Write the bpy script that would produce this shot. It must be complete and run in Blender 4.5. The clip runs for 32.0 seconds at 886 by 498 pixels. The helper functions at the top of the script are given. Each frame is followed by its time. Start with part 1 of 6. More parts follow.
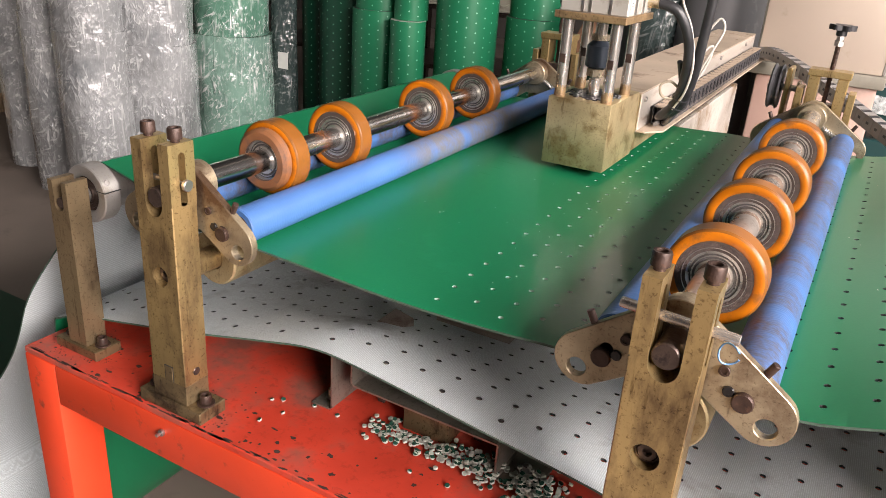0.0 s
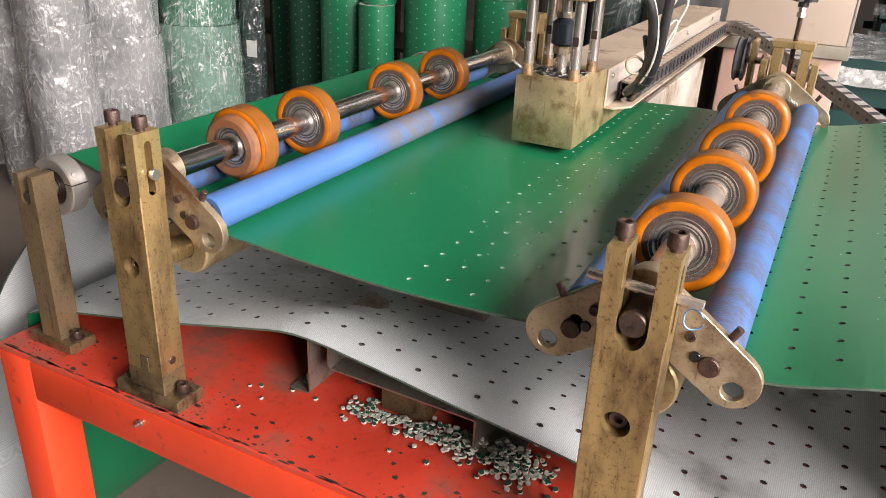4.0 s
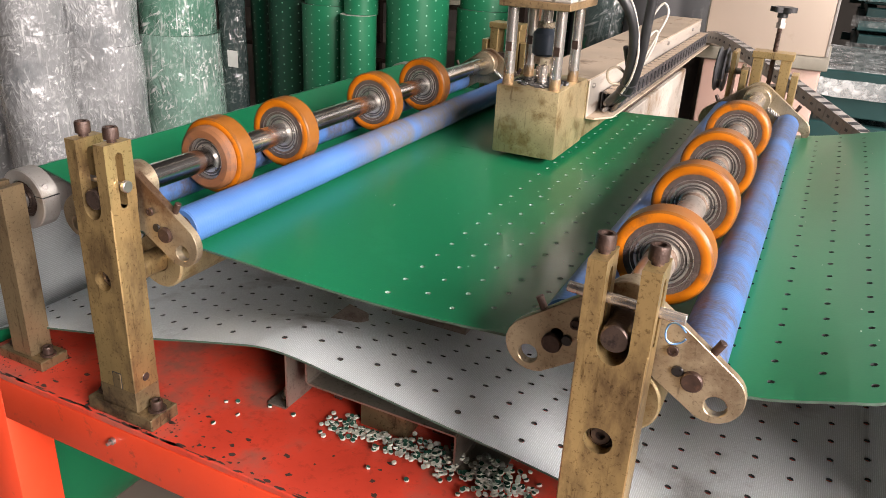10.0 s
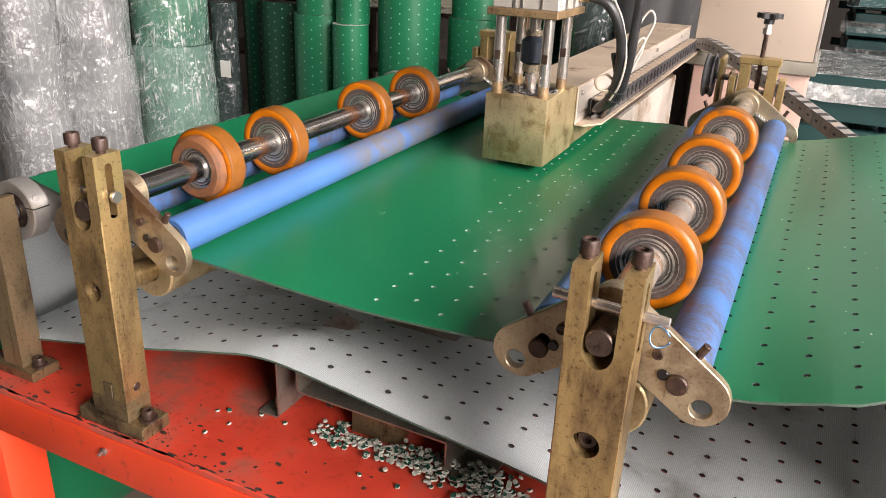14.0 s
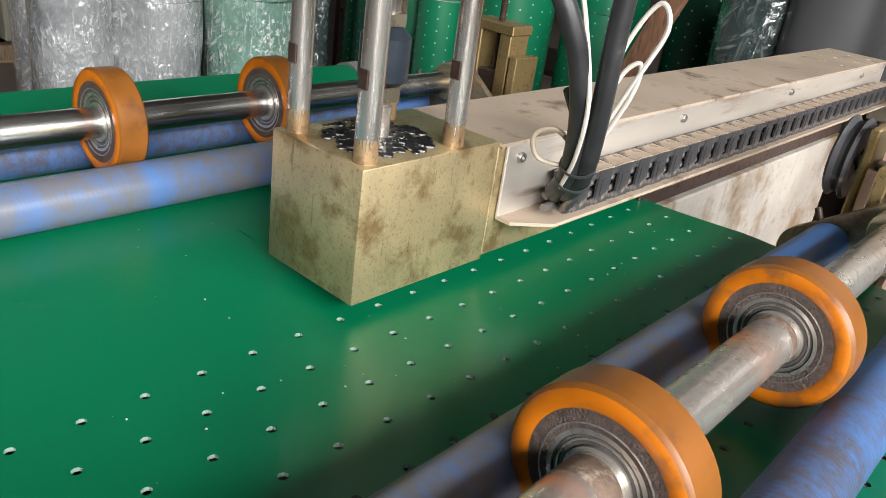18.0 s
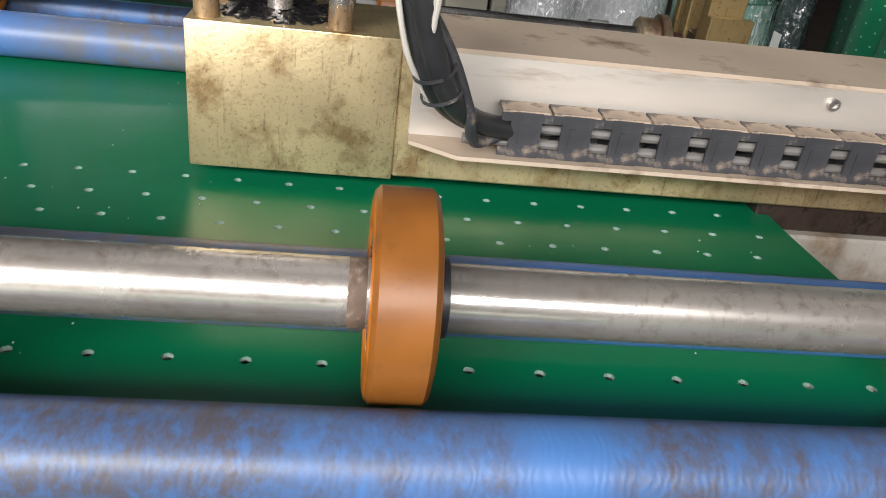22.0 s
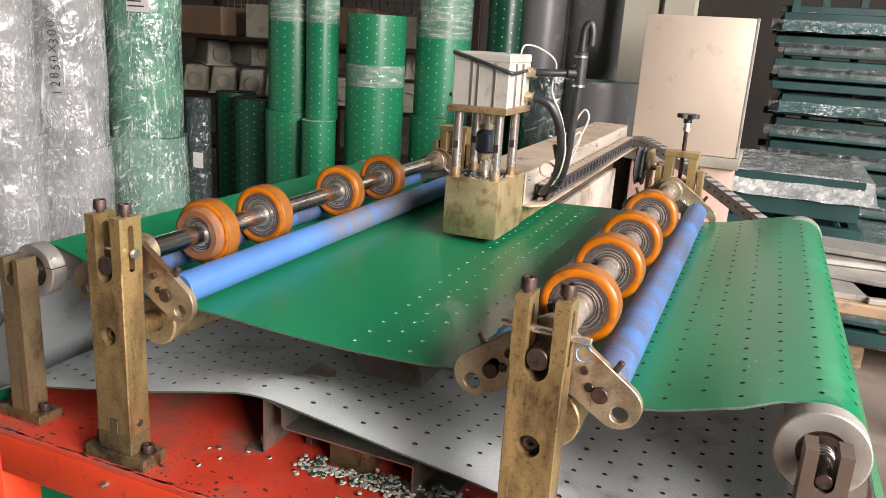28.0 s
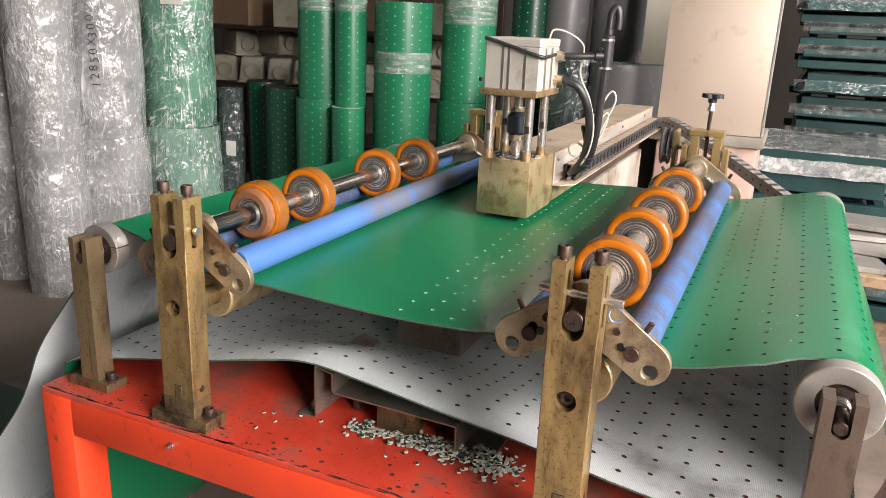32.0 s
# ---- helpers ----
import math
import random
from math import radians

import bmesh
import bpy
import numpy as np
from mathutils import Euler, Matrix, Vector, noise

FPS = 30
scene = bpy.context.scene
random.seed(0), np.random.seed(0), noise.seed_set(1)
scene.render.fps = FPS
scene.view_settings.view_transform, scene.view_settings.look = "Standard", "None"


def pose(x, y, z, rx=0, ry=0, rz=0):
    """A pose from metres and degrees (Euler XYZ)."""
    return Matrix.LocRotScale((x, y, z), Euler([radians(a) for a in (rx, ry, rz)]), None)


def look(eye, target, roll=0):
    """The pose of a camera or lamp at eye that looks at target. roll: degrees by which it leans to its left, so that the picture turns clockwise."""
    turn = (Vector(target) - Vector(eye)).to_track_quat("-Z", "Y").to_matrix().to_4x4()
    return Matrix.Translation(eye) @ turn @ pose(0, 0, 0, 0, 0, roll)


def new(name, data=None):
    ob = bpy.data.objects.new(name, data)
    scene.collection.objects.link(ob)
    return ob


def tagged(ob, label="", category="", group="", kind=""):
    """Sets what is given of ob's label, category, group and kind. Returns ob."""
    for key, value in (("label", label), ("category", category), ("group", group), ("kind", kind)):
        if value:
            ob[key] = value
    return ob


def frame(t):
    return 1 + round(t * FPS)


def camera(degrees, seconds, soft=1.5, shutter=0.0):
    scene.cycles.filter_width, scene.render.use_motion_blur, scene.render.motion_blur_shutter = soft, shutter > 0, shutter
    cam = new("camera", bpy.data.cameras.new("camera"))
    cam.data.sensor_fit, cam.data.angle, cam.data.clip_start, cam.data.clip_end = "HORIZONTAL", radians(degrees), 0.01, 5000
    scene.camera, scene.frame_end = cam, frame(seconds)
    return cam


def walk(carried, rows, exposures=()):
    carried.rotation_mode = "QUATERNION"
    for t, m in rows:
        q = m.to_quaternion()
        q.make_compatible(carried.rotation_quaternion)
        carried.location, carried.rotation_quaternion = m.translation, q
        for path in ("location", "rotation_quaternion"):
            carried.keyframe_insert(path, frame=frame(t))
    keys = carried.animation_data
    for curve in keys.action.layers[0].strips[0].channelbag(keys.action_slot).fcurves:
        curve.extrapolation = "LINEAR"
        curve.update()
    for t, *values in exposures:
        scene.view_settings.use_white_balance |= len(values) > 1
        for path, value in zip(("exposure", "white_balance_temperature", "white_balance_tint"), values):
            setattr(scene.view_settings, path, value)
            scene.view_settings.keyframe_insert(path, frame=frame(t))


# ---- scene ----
cam = camera(59.89, 32.0, soft=0.6, shutter=0.3)
PATH = [
    (0.0, 0.8339, -0.7125, 1.4399, 66.735, -3.727, 29.851),
    (0.5, 0.8381, -0.7140, 1.4397, 66.661, -3.611, 29.715),
    (1.0, 0.8444, -0.7154, 1.4399, 66.556, -3.403, 29.323),
    (1.5, 0.8522, -0.7163, 1.4419, 66.443, -3.168, 28.789),
    (2.0, 0.8510, -0.7156, 1.4381, 66.213, -2.857, 28.337),
    (2.5, 0.8516, -0.7132, 1.4358, 65.925, -2.627, 27.915),
    (3.0, 0.8495, -0.7132, 1.4367, 65.756, -2.543, 27.732),
    (3.5, 0.8484, -0.7156, 1.4361, 65.703, -2.514, 27.654),
    (5.5, 0.8543, -0.7159, 1.4378, 66.280, -2.447, 27.526),
    (6.0, 0.8538, -0.7157, 1.4375, 66.507, -2.480, 27.377),
    (6.5, 0.8566, -0.7154, 1.4379, 66.634, -2.477, 27.282),
    (7.0, 0.8567, -0.7127, 1.4368, 66.693, -2.472, 27.166),
    (7.5, 0.8542, -0.7099, 1.4360, 66.705, -2.528, 26.961),
    (8.0, 0.8516, -0.7059, 1.4353, 66.626, -2.555, 26.804),
    (8.5, 0.8513, -0.7020, 1.4353, 66.596, -2.620, 26.663),
    (9.0, 0.8462, -0.7009, 1.4327, 66.582, -2.701, 26.600),
    (9.5, 0.8463, -0.6985, 1.4332, 66.517, -2.760, 26.539),
    (10.0, 0.8474, -0.6968, 1.4327, 66.542, -2.753, 26.463),
    (10.5, 0.8456, -0.6941, 1.4332, 66.550, -2.713, 26.297),
    (11.0, 0.8448, -0.6916, 1.4328, 66.603, -2.664, 26.114),
    (11.5, 0.8464, -0.6910, 1.4335, 66.653, -2.629, 25.954),
    (12.0, 0.8509, -0.6915, 1.4333, 66.789, -2.629, 25.917),
    (12.5, 0.8531, -0.6963, 1.4329, 66.888, -2.607, 25.954),
    (13.0, 0.8567, -0.6966, 1.4336, 66.968, -2.540, 26.009),
    (13.5, 0.8583, -0.6973, 1.4345, 67.016, -2.491, 26.105),
    (14.0, 0.8595, -0.6983, 1.4352, 67.135, -2.355, 25.965),
    (14.5, 0.8649, -0.6996, 1.4353, 67.364, -2.333, 25.650),
    (15.0, 0.8694, -0.6755, 1.4368, 67.694, -2.508, 25.695),
    (15.5, 0.8780, -0.4139, 1.4464, 67.893, -2.858, 26.663),
    (17.5, 0.8485, 0.3119, 1.3513, 65.066, -7.318, 41.051),
    (18.0, 0.8612, 0.3166, 1.3562, 64.832, -7.491, 43.107),
    (18.5, 0.8839, 0.2766, 1.3694, 64.952, -8.162, 45.249),
    (19.0, 0.9668, 0.2182, 1.4109, 65.567, -7.025, 49.730),
    (19.5, 1.0117, 0.2668, 1.4786, 64.315, -7.317, 55.852),
    (20.0, 1.0632, 0.5664, 1.3769, 65.264, -6.487, 64.752),
    (20.5, 0.9906, 0.7604, 1.3540, 60.359, -7.156, 73.219),
    (21.0, 0.9871, 0.9133, 1.2867, 61.874, -5.134, 80.855),
    (21.5, 1.0198, 0.9475, 1.3197, 60.158, -6.301, 85.271),
    (22.0, 1.0899, 0.9099, 1.2956, 61.169, -6.641, 85.642),
    (22.5, 1.1112, 0.9254, 1.2864, 63.487, -6.116, 87.526),
    (23.0, 1.1068, 0.9264, 1.3122, 62.705, -4.764, 85.974),
    (23.5, 1.2363, 0.8202, 1.3977, 65.202, -4.288, 81.642),
    (24.0, 1.4147, 0.5892, 1.4813, 66.558, -4.082, 76.767),
    (24.5, 1.4317, 0.3931, 1.4729, 68.462, -4.231, 69.862),
    (26.5, 0.8660, -0.5155, 1.4160, 73.104, -3.969, 30.838),
    (27.0, 0.8273, -0.7259, 1.4265, 73.473, -3.665, 25.310),
    (27.5, 0.8953, -0.8300, 1.4355, 74.263, -3.761, 22.937),
    (28.0, 0.9404, -0.9050, 1.4464, 74.369, -3.469, 23.028),
    (28.5, 0.9344, -0.9604, 1.4505, 74.774, -3.545, 22.915),
    (29.0, 0.9349, -0.9716, 1.4499, 74.779, -3.474, 23.179),
    (29.5, 0.9314, -0.9851, 1.4450, 74.561, -3.346, 23.258),
    (30.0, 0.9374, -0.9959, 1.4420, 74.303, -3.284, 23.400),
    (30.5, 0.9374, -0.9973, 1.4367, 74.066, -3.199, 23.654),
    (31.0, 0.9466, -1.0051, 1.4382, 73.977, -3.143, 23.961),
    (31.5, 0.9504, -1.0102, 1.4406, 73.986, -2.933, 24.244),
    (32.0, 0.9508, -0.9980, 1.4487, 73.296, -2.334, 24.511),
]
walk(cam, [(r[0], pose(*r[1:])) for r in PATH], exposures=[(0.0, 0.02, 6750, 15), (15.5, 0.0, 6750, 14), (18.0, -0.26, 6200, 6), (20.5, -0.48, 6200, 6), (22.0, -0.68, 6250, 8), (23.0, -0.70, 6250, 8), (24.5, -0.56, 6300, 8), (27.0, 0.0, 6600, 11), (32.0, 0.0, 6750, 13)])

# ---- world and light ----
world = bpy.data.worlds.new("world")
scene.world = world
world.use_nodes = True
wn = world.node_tree
sky = wn.nodes.new("ShaderNodeTexSky")
sky.sky_type = "NISHITA"
sky.sun_disc = False
sky.sun_elevation = radians(40)
sky.sun_rotation = radians(100)
wn.nodes["Background"].inputs["Strength"].default_value = 0.05
wn.links.new(sky.outputs[0], wn.nodes["Background"].inputs["Color"])


def area(name, eye, target, sx, sy, power, col):
    d = bpy.data.lights.new(name, "AREA")
    d.shape, d.size, d.size_y, d.energy, d.color = "RECTANGLE", sx, sy, power, col
    ob = new(name, d)
    ob.matrix_world = look(eye, target)
    return ob


area("daylight_right_door", (5.6, 0.0, 3.9), (0.3, 0.5, 1.0), 6.0, 1.1, 920, (1.0, 0.955, 0.93))
# added fill lamp inside the room, brightens the machine's front and lower belt
area("daylight_front_door", (4.4, -2.35, 2.5), (0.6, 0.05, 0.75), 2.2, 1.6, 440, (1.0, 0.92, 0.88))
# unseen lamp added high at the back for the pale reflection on the belt
area("daylight_clerestory", (1.6, 8.85, 3.7), (1.2, 0.0, 1.2), 7.0, 1.8, 70, (1.0, 0.94, 0.91))
# weak fill lamp added under the closed roof
area("daylight_roof_window", (-1.2, 0.6, 4.9), (-1.2, 1.0, 0), 4.0, 1.6, 12, (1.0, 0.97, 0.94))


# ---- materials ----
def material(name, col, rough=0.5, metal=0.0, var=0.15, scale=8.0, dirt=None, dirt_amount=0.0, dirt_scale=5.0,
             bump=0.15, bump_scale=120.0, stretch=(1, 1, 1), coat=0.0, spec=0.5, rough_var=0.12, obj_var=0.0, pits=0.0, pit_scale=170.0):
    m = bpy.data.materials.new(name)
    m.use_nodes = True
    nt = m.node_tree
    N, K = nt.nodes.new, nt.links.new
    b = nt.nodes["Principled BSDF"]
    tc = N("ShaderNodeTexCoord")
    mp = N("ShaderNodeMapping")
    mp.inputs["Scale"].default_value = stretch
    K(tc.outputs["Object"], mp.inputs["Vector"])
    n1 = N("ShaderNodeTexNoise")
    n1.inputs["Scale"].default_value, n1.inputs["Detail"].default_value = scale, 6
    K(mp.outputs[0], n1.inputs["Vector"])
    r = N("ShaderNodeValToRGB")
    r.color_ramp.elements[0].position, r.color_ramp.elements[1].position = 0.3, 0.7
    lo = tuple(c * (1 - var) for c in col)
    hi = tuple(min(1, c * (1 + var)) for c in col)
    r.color_ramp.elements[0].color, r.color_ramp.elements[1].color = (*lo, 1), (*hi, 1)
    K(n1.outputs["Fac"], r.inputs["Fac"])
    out = r.outputs["Color"]
    if dirt:
        n2 = N("ShaderNodeTexNoise")
        n2.inputs["Scale"].default_value, n2.inputs["Detail"].default_value = dirt_scale, 9
        n2.inputs["Roughness"].default_value = 0.65
        K(mp.outputs[0], n2.inputs["Vector"])
        f = N("ShaderNodeValToRGB")
        a = 0.62 - 0.3 * dirt_amount
        f.color_ramp.elements[0].position, f.color_ramp.elements[1].position = a, a + 0.14
        K(n2.outputs["Fac"], f.inputs["Fac"])
        mx = N("ShaderNodeMix")
        mx.data_type = "RGBA"
        mx.inputs[7].default_value = (*dirt, 1)
        K(f.outputs["Color"], mx.inputs[0])
        K(out, mx.inputs[6])
        out = mx.outputs[2]
    if pits:
        for sc, st, th in ((pit_scale, (1, 1, 1), 0.555), (pit_scale * 0.5, (1, 1, 0.12), 0.585)):
            mq = N("ShaderNodeMapping")
            mq.inputs["Scale"].default_value = st
            K(tc.outputs["Object"], mq.inputs["Vector"])
            n4 = N("ShaderNodeTexNoise")
            n4.inputs["Scale"].default_value, n4.inputs["Detail"].default_value, n4.inputs["Roughness"].default_value = sc, 5, 0.7
            K(mq.outputs[0], n4.inputs["Vector"])
            f4 = N("ShaderNodeMapRange")
            f4.inputs[1].default_value, f4.inputs[2].default_value, f4.inputs[3].default_value, f4.inputs[4].default_value = th, th + 0.10, 0.0, pits
            K(n4.outputs["Fac"], f4.inputs[0])
            m4 = N("ShaderNodeMix")
            m4.data_type, m4.blend_type = "RGBA", "MULTIPLY"
            m4.inputs[7].default_value = (0.22, 0.17, 0.14, 1)
            K(f4.outputs[0], m4.inputs[0])
            K(out, m4.inputs[6])
            out = m4.outputs[2]
    if obj_var:
        oi = N("ShaderNodeObjectInfo")
        hv = N("ShaderNodeHueSaturation")
        mr = N("ShaderNodeMapRange")
        mr.inputs[3].default_value, mr.inputs[4].default_value = 1 - obj_var, 1 + obj_var
        K(oi.outputs["Random"], mr.inputs[0])
        K(mr.outputs[0], hv.inputs["Value"])
        K(out, hv.inputs["Color"])
        out = hv.outputs[0]
    K(out, b.inputs["Base Color"])
    b.inputs["Metallic"].default_value = metal
    b.inputs["Specular IOR Level"].default_value = spec
    rr = N("ShaderNodeMapRange")
    rr.inputs[3].default_value, rr.inputs[4].default_value = max(0.03, rough - rough_var), min(1, rough + rough_var)
    K(n1.outputs["Fac"], rr.inputs[0])
    K(rr.outputs[0], b.inputs["Roughness"])
    b.inputs["Coat Weight"].default_value = coat
    b.inputs["Coat Roughness"].default_value = 0.15
    if bump:
        n3 = N("ShaderNodeTexNoise")
        n3.inputs["Scale"].default_value, n3.inputs["Detail"].default_value = bump_scale, 4
        K(mp.outputs[0], n3.inputs["Vector"])
        bp = N("ShaderNodeBump")
        bp.inputs["Strength"].default_value, bp.inputs["Distance"].default_value = bump, 0.002
        K(n3.outputs["Fac"], bp.inputs["Height"])
        K(bp.outputs[0], b.inputs["Normal"])
    return m


BRASS = material("yellow_zinc_steel", (0.46, 0.33, 0.15), 0.36, 0.75, 0.40, 5, (0.14, 0.09, 0.05), 0.38, 9, 0.12, 260, stretch=(1, 1, 0.4), pits=0.6, pit_scale=190)
DARK_ZINC = material("browned_zinc_post", (0.29, 0.215, 0.125), 0.38, 0.7, 0.34, 8, (0.11, 0.075, 0.045), 0.36, 14, 0.12, 260, stretch=(1, 1, 0.4), pits=0.55, pit_scale=200)
SWING = material("grey_zinc_plate", (0.40, 0.33, 0.225), 0.40, 0.7, 0.30, 14, (0.15, 0.09, 0.055), 0.42, 8, 0.15, 240, pits=0.5, pit_scale=260)
ZINC_BLOCK = material("aged_zinc_block", (0.50, 0.40, 0.225), 0.40, 0.7, 0.30, 9, (0.28, 0.19, 0.085), 0.38, 22, 0.14, 240, pits=0.5, pit_scale=300)
CHROME = material("worn_chrome_shaft", (0.60, 0.55, 0.50), 0.27, 0.8, 0.14, 9, (0.46, 0.395, 0.34), 0.34, 140, 0.06, 300)
CHROME_BRIGHT = material("polished_chrome_shaft", (0.68, 0.665, 0.65), 0.24, 1.0, 0.10, 10, (0.45, 0.42, 0.39), 0.2, 14, 0.04, 300)
STEEL = material("bare_steel", (0.42, 0.40, 0.38), 0.36, 0.9, 0.15, 22, (0.25, 0.18, 0.13), 0.15, 20, 0.08, 250)
ALU = material("machined_aluminium", (0.40, 0.385, 0.36), 0.42, 0.6, 0.12, 12, (0.28, 0.25, 0.21), 0.2, 25, 0.06, 350, pits=0.2, pit_scale=260)
ZINC_BASE = material("oily_zinc_base", (0.21, 0.155, 0.085), 0.38, 0.7, 0.34, 12, (0.08, 0.055, 0.035), 0.36, 22, 0.12, 260, pits=0.7)
DUSTY_CHAIN = material("grey_dusty_chain", (0.26, 0.245, 0.23), 0.65, 0, 0.2, 20, (0.30, 0.25, 0.20), 0.25, 25, 0.1, 300)
RUST = material("rusty_bolt", (0.055, 0.033, 0.026), 0.42, 0.4, 0.35, 90, (0.12, 0.065, 0.045), 0.2, 120, 0.3, 500)
DARK_STEEL = material("oily_dark_steel", (0.085, 0.06, 0.05), 0.35, 0.6, 0.4, 60, (0.03, 0.022, 0.02), 0.4, 60, 0.2, 300)
BLACK = material("black_plastic", (0.022, 0.022, 0.024), 0.42, 0, 0.25, 40, (0.12, 0.10, 0.08), 0.05, 30, 0.06, 300)
GREASE = material("black_grease", (0.010, 0.009, 0.010), 0.30, 0, 0.4, 60, None, 0, 5, 1.0, 90)
CHAIN = material("dusty_chain_plastic", (0.040, 0.040, 0.044), 0.5, 0, 0.3, 30, (0.30, 0.235, 0.18), 0.22, 30, 0.1, 300)
ORANGE = material("orange_polyurethane", (0.46, 0.128, 0.003), 0.34, 0, 0.18, 18, (0.22, 0.080, 0.018), 0.26, 30, 0.06, 200, spec=0.45)
ORANGE_WORN = material("worn_brown_polyurethane", (0.22, 0.09, 0.036), 0.55, 0, 0.22, 30, (0.12, 0.06, 0.04), 0.3, 30, 0.15, 200)
HUB = material("cast_hub", (0.075, 0.052, 0.044), 0.75, 0.1, 0.35, 160, (0.17, 0.125, 0.10), 0.2, 260, 0.9, 520)
RED = material("red_orange_enamel", (0.72, 0.062, 0.02), 0.42, 0, 0.12, 6, (0.16, 0.035, 0.025), 0.05, 26, 0.10, 60, coat=0.1)
RED_TOP = material("worn_red_top", (0.56, 0.050, 0.026), 0.46, 0, 0.30, 5, (0.27, 0.085, 0.062), 0.42, 5, 0.22, 60, pits=0.3, pit_scale=60)
STAINLESS = material("dusty_stainless", (0.60, 0.55, 0.49), 0.46, 0.6, 0.10, 9, (0.40, 0.31, 0.24), 0.25, 12, 0.05, 300, stretch=(1, 0.4, 3))
ARM = material("dusty_arm_top", (0.42, 0.335, 0.255), 0.65, 0.1, 0.16, 7, (0.15, 0.105, 0.07), 0.20, 14, 0.2, 120)
CHAIN_TOP = material("dust_caked_links", (0.36, 0.28, 0.21), 0.7, 0, 0.25, 30, (0.06, 0.055, 0.055), 0.40, 60, 0.2, 200)
WHITE_RUST = material("scratched_white_beam", (0.52, 0.485, 0.43), 0.55, 0.2, 0.14, 9, (0.28, 0.19, 0.11), 0.36, 6, 0.2, 90, pits=0.25, pit_scale=60)
DARK_SHEET = material("dark_green_sheet", (0.003, 0.040, 0.020), 0.4, 0, 0.15, 3, None, 0, 5, 0.05, 200)
CONC = material("concrete_floor", (0.19, 0.155, 0.13), 0.75, 0, 0.18, 1.3, (0.12, 0.095, 0.075), 0.25, 2.5, 0.25, 40)
SHEET_STEEL = material("brownish_sheet_steel", (0.27, 0.235, 0.20), 0.42, 0.7, 0.15, 9, (0.14, 0.10, 0.08), 0.25, 14, 0.08, 300, pits=0.4)
PLASTER = material("grey_plaster", (0.27, 0.255, 0.21), 0.8, 0, 0.15, 1.6, (0.19, 0.175, 0.14), 0.3, 2.2, 0.2, 40)
PINK = material("dusty_pink_paint", (0.45, 0.30, 0.25), 0.6, 0, 0.12, 3, (0.35, 0.25, 0.2), 0.2, 6, 0.1, 80)
CREAM = material("creamy_stainless_panel", (0.47, 0.395, 0.325), 0.45, 0.25, 0.08, 1.8, (0.38, 0.30, 0.225), 0.12, 6, 0.05, 200)
TEAL = material("dark_teal_paint", (0.008, 0.040, 0.040), 0.42, 0, 0.25, 6, (0.05, 0.075, 0.07), 0.1, 9, 0.1, 80, obj_var=0.2)
WOOD = material("pallet_wood", (0.30, 0.21, 0.13), 0.75, 0, 0.25, 14, (0.12, 0.085, 0.05), 0.3, 10, 0.3, 60, stretch=(1, 8, 1), obj_var=0.15)
PORCELAIN = material("off_white_blocks", (0.33, 0.315, 0.25), 0.5, 0, 0.14, 4, (0.22, 0.205, 0.16), 0.25, 7, 0.08, 80, obj_var=0.12)
CARD = material("brown_cardboard", (0.20, 0.13, 0.08), 0.8, 0, 0.1, 6, None, 0, 5, 0.1, 80)
CONFETTI_W = material("pale_chip_side", (0.42, 0.435, 0.385), 0.6, 0, 0.2, 60, None, 0, 5, 0.1, 300)
CONFETTI_G = material("green_chip_side", (0.014, 0.065, 0.045), 0.45, 0, 0.25, 30, None, 0, 5, 0.1, 300)
HOSE_W = material("white_tube", (0.52, 0.49, 0.44), 0.45, 0, 0.1, 30, None, 0, 5, 0.05, 300)
PAPER = material("paper_label", (0.72, 0.71, 0.68), 0.7, 0, 0.06, 20, None, 0, 5, 0.05, 300)
INK = material("black_ink", (0.02, 0.02, 0.02), 0.6, 0, 0.1, 20, None, 0, 5, 0, 300)
MAGENTA = material("magenta_cloth", (0.62, 0.04, 0.12), 0.8, 0, 0.2, 20, None, 0, 5, 0.3, 120)
WALL = material("factory_wall", (0.075, 0.066, 0.058), 0.9, 0, 0.15, 0.9, (0.05, 0.043, 0.038), 0.25, 1.3, 0.2, 30)
ROOF = material("sheet_roof", (0.07, 0.067, 0.064), 0.7, 0.1, 0.1, 1.2, None, 0, 5, 0.1, 30)
WIRE_BLUE = material("blue_wire", (0.12, 0.25, 0.45), 0.35, 0.6, 0.1, 30, None, 0, 5, 0, 300)
BELT_SIDE = material("belt_edge", (0.055, 0.095, 0.07), 0.7, 0, 0.25, 60, None, 0, 5, 0.1, 300)
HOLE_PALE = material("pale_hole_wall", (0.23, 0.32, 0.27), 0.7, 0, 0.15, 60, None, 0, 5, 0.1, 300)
# same hole wall with shade painted in, for lower, looped and right-hand stretches
HOLE_SHADED = material("dark_hole_wall", (0.03, 0.035, 0.035), 0.7, 0, 0.15, 60, None, 0, 5, 0.1, 300)
RING = material("turned_steel_ring", (0.66, 0.63, 0.59), 0.30, 0.85, 0.16, 60, (0.30, 0.25, 0.21), 0.22, 120, 0.05, 300)
BROWN_STEEL = material("brown_oiled_steel", (0.165, 0.125, 0.10), 0.42, 0.55, 0.22, 8, (0.08, 0.055, 0.042), 0.3, 14, 0.1, 260, stretch=(1, 1, 0.4), pits=0.3, pit_scale=200)
TREAD = material("worn_orange_tread", (0.21, 0.075, 0.012), 0.38, 0, 0.18, 25, (0.13, 0.052, 0.018), 0.25, 30, 0.08, 200, spec=0.45)
BEARING_SEAL = material("bearing_seal", (0.10, 0.09, 0.085), 0.45, 0.3, 0.3, 80, (0.25, 0.22, 0.19), 0.15, 100, 0.1, 300)


